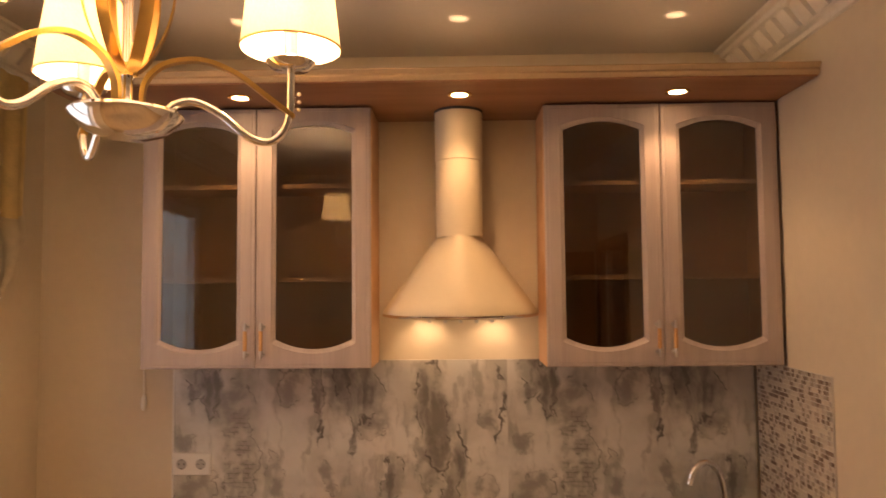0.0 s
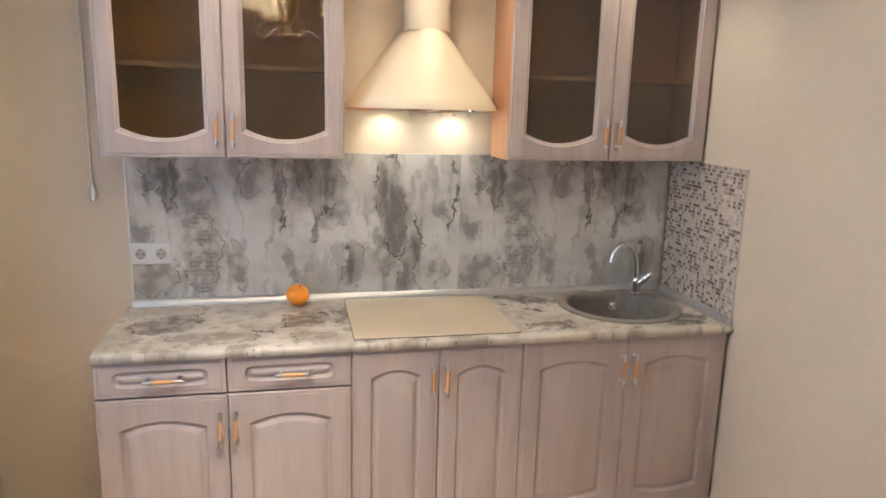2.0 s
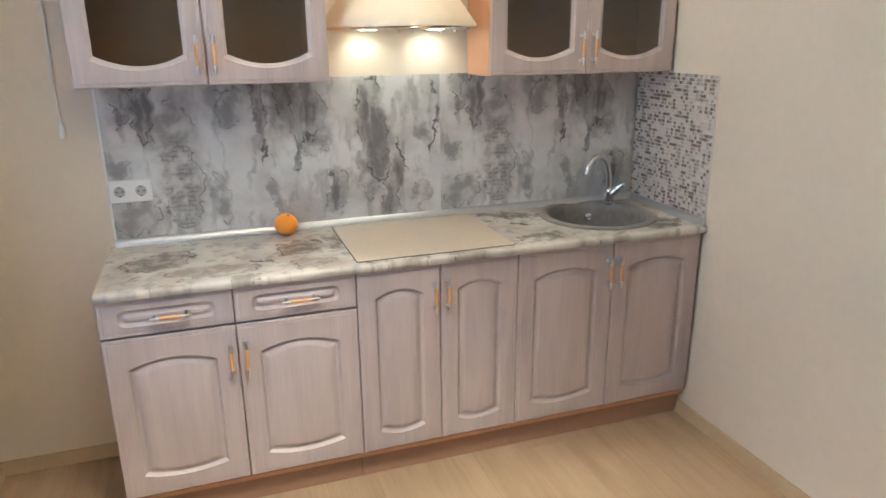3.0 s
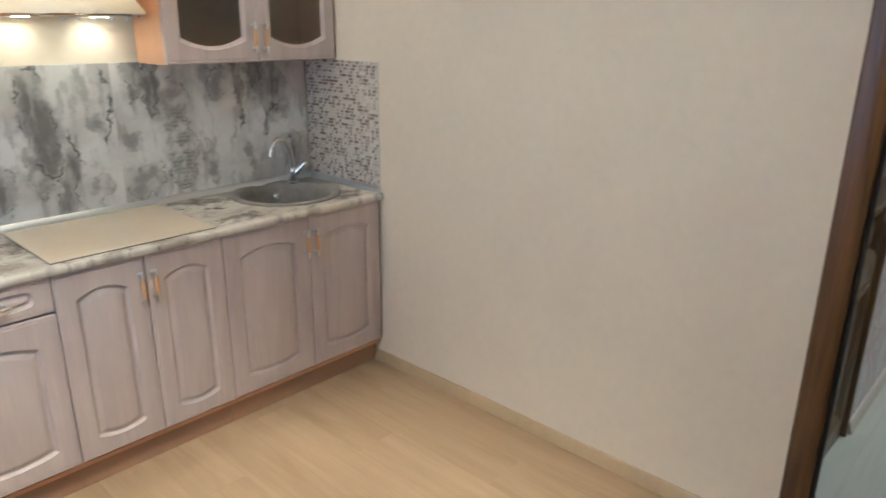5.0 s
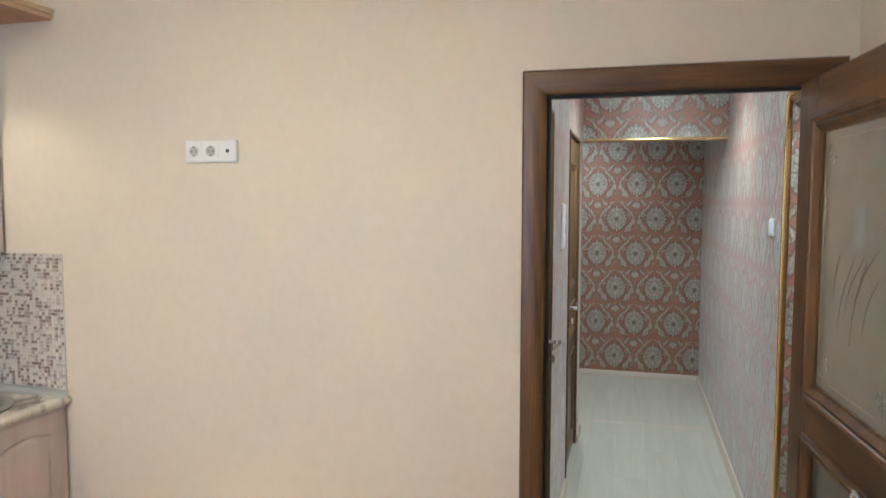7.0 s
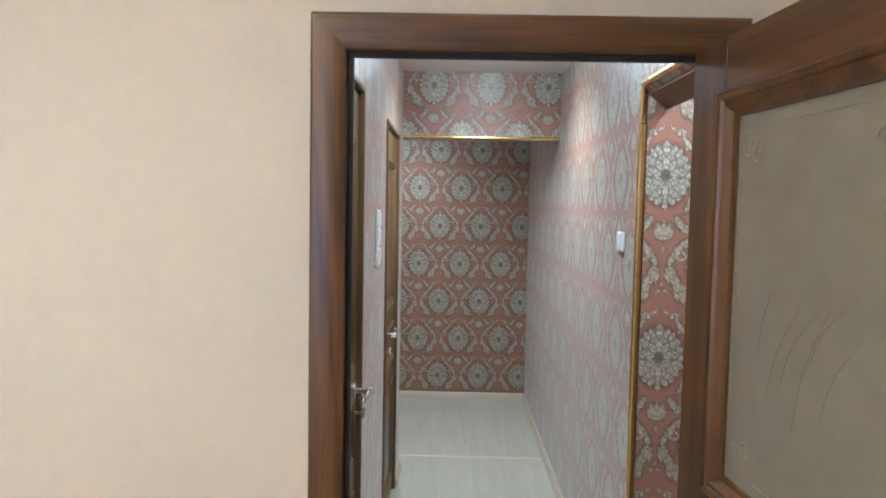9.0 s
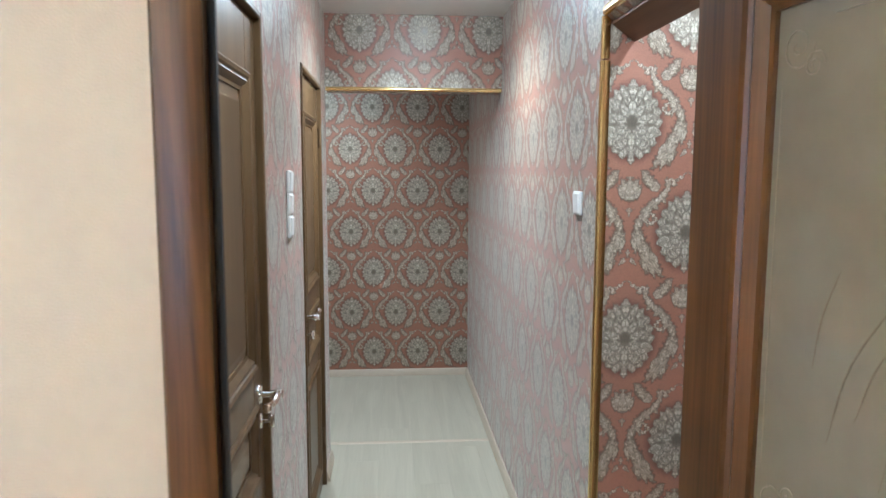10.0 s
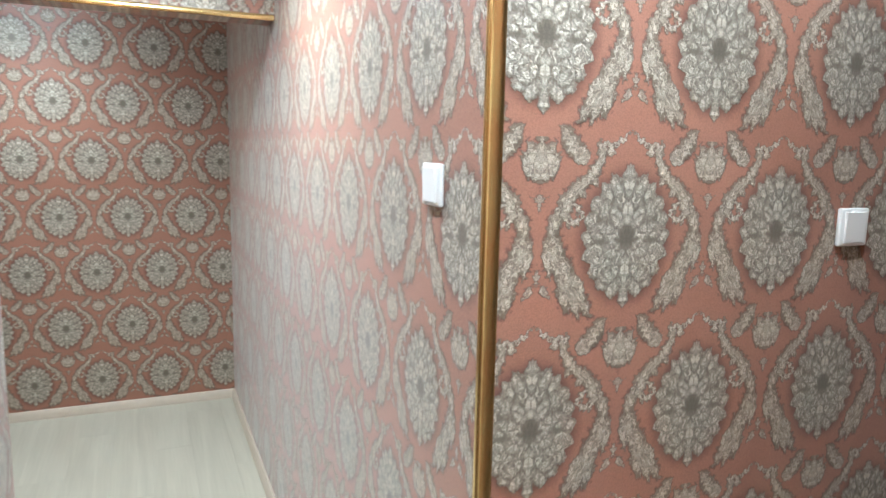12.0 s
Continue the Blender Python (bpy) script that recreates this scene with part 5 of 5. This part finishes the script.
def pull_cord():
    p = holder("pull_cord", "white pull cord with a plastic bell hanging beside the cabinet", "pull cord", -1.186, KY1 - 0.012, 1.255)
    bm = bmesh.new()
    pts = curve([(-0.004, 0.0, 0.055), (-0.005, 0.0, 0.20), (-0.002, 0.0, 0.42), (-0.004, 0, 0.75), (-0.006, 0, 1.085)], 8)
    tube(bm, pts, 0.003, 8)
    part("cord", bm, M["white"], p)
    bm = bmesh.new()
    lathe(bm, -0.004, 0, [(0.005, 0.0), (0.010, 0.006), (0.012, 0.025), (0.009, 0.048), (0.003, 0.060)], 14)
    part("bell", bm, M["white"], p, smooth=50)


pull_cord()


def curtain():
    c = holder("curtain", "cream swag curtain over a sheer layer by the window", "curtain", KX0 + 0.07, 2.05, 2.44)
    def cloth(y0, y1, drop, amp, waves, off, edge):
        bm = bmesh.new()
        rows = []
        for j in range(22):
            row = []
            for i in range(49):
                s = i / 48
                y = y0 + (y1 - y0) * s
                d = drop(s) * j / 21
                y += edge(j / 21) * s
                row.append((off + amp * (0.4 + 0.6 * j / 21) * math.sin(2 * math.pi * waves * s + 0.6 * math.sin(5 * s)), y, -d))
            rows.append(row)
        loft(bm, rows, closed=False)
        bmesh.ops.solidify(bm, geom=bm.faces[:], thickness=0.002)
        return bm
    part("swag", cloth(-0.30, 0.245, lambda s: 0.46 + 0.03 * math.sin(9 * s), 0.016, 6, 0.03, lambda t: -0.01 * t), M["swag"], c, "cream patterned swag", smooth=80)
    part("sheer", cloth(-0.30, 0.22, lambda s: 0.80 + 0.10 * math.sin(math.pi * min(1, s * 1.05)) - 0.14 * s ** 6, 0.014, 7, 0.0, lambda t: 0.08 * math.sin(math.pi * max(0, t - 0.55) / 0.45) if t > 0.55 else 0.0), M["sheer"], c, "thin pale sheer layer", smooth=80)
    bm = bmesh.new()
    tube(bm, [(0.01, -1.75, 0.005), (0.01, 0.28, 0.005)], 0.012, 12)
    part("rod", bm, M["white"], c)


curtain()

# ---- hall fittings ----


def hall_lamp(x, y, share=1.0):
    l = holder("ceiling_lamp", "round white ceiling spotlight, switched on", "ceiling lamp", x, y, HC, group="spotlights in the hall ceiling")
    bm = bmesh.new()
    loft(bm, [ring(0, 0, z, r, n=32) for r, z in ((0.060, -0.0005), (0.060, -0.006), (0.050, -0.012), (0.044, -0.006))])
    part("bezel", bm, M["chrome"], l, smooth=40)
    bm = bmesh.new()
    lathe(bm, 0, 0, [(0.050, -0.004), (0.054, -0.020), (0.042, -0.036), (0.012, -0.042)], 28)
    part("diffuser", bm, M["hall_glow"], l, "glowing diffuser", smooth=50).visible_shadow = False
    lamp("hall_lamp_light", "SPOT", POWER_HALL * share, HALL, pose(x, y, HC - 0.045), 0.04, 150)


hall_lamp(3.12, -0.30, 0.92)
hall_lamp(1.62, -0.34, 0.25)
hall_lamp(1.66, -1.15, 0.15)
hall_lamp(4.70, 0.30, 0.55)


def light_switch(name, x, y, z, turn, label, keys=1, group=""):
    s = holder(name, label, "light switch", x, y, z, group=group)
    s.rotation_euler = (0, 0, radians(turn))
    for k in range(keys):
        cz = (k - (keys - 1) / 2) * 0.0765
        part("plate", boxed(-0.0405, 0.0405, -0.011, 0.0, cz - 0.0381, cz + 0.0381, bevel=0.004, seg=3), M["white"], s)
        bm = bmesh.new()
        loft(bm, [[(-0.029, -0.0105, cz - 0.031), (0.029, -0.0105, cz - 0.031), (0.029, -0.0105, cz + 0.031), (-0.029, -0.0105, cz + 0.031)], [(-0.028, -0.0135, cz - 0.030), (0.028, -0.0135, cz - 0.030), (0.028, -0.0165, cz + 0.030), (-0.028, -0.0165, cz + 0.030)]], cap_first=True, cap_last=True)
        part("rocker", bm, M["white"], s)
    return s


light_switch("light_switch", 2.222, HR, 1.528, 180, "white single light switch on the damask wall")
light_switch("light_switch", HG, -1.590, 1.455, -90, "white single light switch on the damask wall of the passage")
light_switch("switch_block", 2.425, HL, 1.515, 0, "white block of three stacked switches between the doors", 3)

# ---- pieces: floor boards and mosaic, last ----


def boards(parent, name, material, x0, x1, y0, y1, along, width, length):
    u0, u1, v0, v1 = (y0, y1, x0, x1) if along == "y" else (x0, x1, y0, y1)
    shared = {}
    n = math.ceil((v1 - v0) / width)
    for i in range(n):
        a, b = v0 + i * width, min(v1, v0 + (i + 1) * width)
        start = u0 - length * ((i * 0.382) % 1.0)
        while start < u1:
            p, q = max(u0, start), min(u1, start + length)
            start += length
            if q - p < 0.02:
                continue
            key = (round(b - a, 3), round(q - p, 3))
            if key not in shared:
                w, l = b - a - 0.0003, q - p - 0.0003
                bm = bmesh.new()
                box(bm, *((-w / 2, w / 2, -l / 2, l / 2) if along == "y" else (-l / 2, l / 2, -w / 2, w / 2)), -0.008, 0.0)
                top = [e for e in bm.edges if all(v.co.z > -0.001 for v in e.verts)]
                bmesh.ops.bevel(bm, geom=top, offset=0.0004, segments=1, affect="EDGES")
                shared[key] = mesh(name, bm, material)
            ob = new(name, shared[key])
            c, d = (p + q) / 2, (a + b) / 2
            ob.location = (d, c, 0) if along == "y" else (c, d, 0)
            ob.parent = parent


boards(FLOOR, "floor_board", M["oak_floor"], KX0, 1.165, KY0, KY1, "y", 0.193, 1.29)
boards(HFLOOR, "floor_board", M["pale_floor"], 1.170, 5.45, -2.6, 1.6, "x", 0.193, 1.29)


def mosaic():
    y0, y1, z0, z1, face = 2.030, PY - 0.001, CT + 0.012, 1.430, 1.1055
    w = thing("mosaic", boxed(face, KX1 - 0.0005, y0, y1, z0, z1), M["grout"], "small brown and cream mosaic tiles beside the sink", "wall tiles", kind="structure")
    pitch = 0.0148
    tones = [mat("mosaic_cream", (0.62, 0.57, 0.50), 0.2, vary=0.1, random_piece=0.1), mat("mosaic_grey", (0.46, 0.42, 0.38), 0.2, vary=0.1, random_piece=0.15), mat("mosaic_taupe", (0.40, 0.34, 0.30), 0.2, vary=0.1, random_piece=0.2), mat("mosaic_brown", (0.25, 0.19, 0.16), 0.18, vary=0.1, random_piece=0.25)]
    weights = (0.46, 0.16, 0.20, 0.18)
    r = random.Random(7)
    nc, nr = int((y1 - y0) / pitch), int((z1 - z0) / pitch)
    meshes = []
    for t in tones:
        bm = boxed(-0.0022, 0.0, -0.0060, 0.0060, -0.0060, 0.0060)
        meshes.append(mesh("tile", bm, t))
    rest = [bmesh.new() for t in tones]
    lists = [([], []) for t in tones]
    for i in range(nc):
        for j in range(nr):
            k = r.choices(range(4), weights)[0]
            cy, cz = y0 + (i + 0.5) * (y1 - y0) / nc, z0 + (j + 0.5) * (z1 - z0) / nr
            if i < 8:
                ob = new("tile", meshes[k])
                ob.location = (face, cy, cz)
                ob.parent = w
            else:
                vs, fs = lists[k]
                o, h = len(vs), 0.0060
                for dx in (-0.0022, 0.0):
                    vs += [(face + dx, cy - h, cz - h), (face + dx, cy + h, cz - h), (face + dx, cy + h, cz + h), (face + dx, cy - h, cz + h)]
                fs += [(o, o + 1, o + 2, o + 3), (o, o + 4, o + 5, o + 1), (o + 1, o + 5, o + 6, o + 2), (o + 2, o + 6, o + 7, o + 3), (o + 3, o + 7, o + 4, o)]
    for t, (vs, fs) in zip(tones, lists):
        me = bpy.data.meshes.new("tiles")
        me.from_pydata(vs, [], fs)
        me.materials.append(t)
        ob = new("tiles", me)
        ob.parent = w
        ob["kind"] = "stuff"


mosaic()
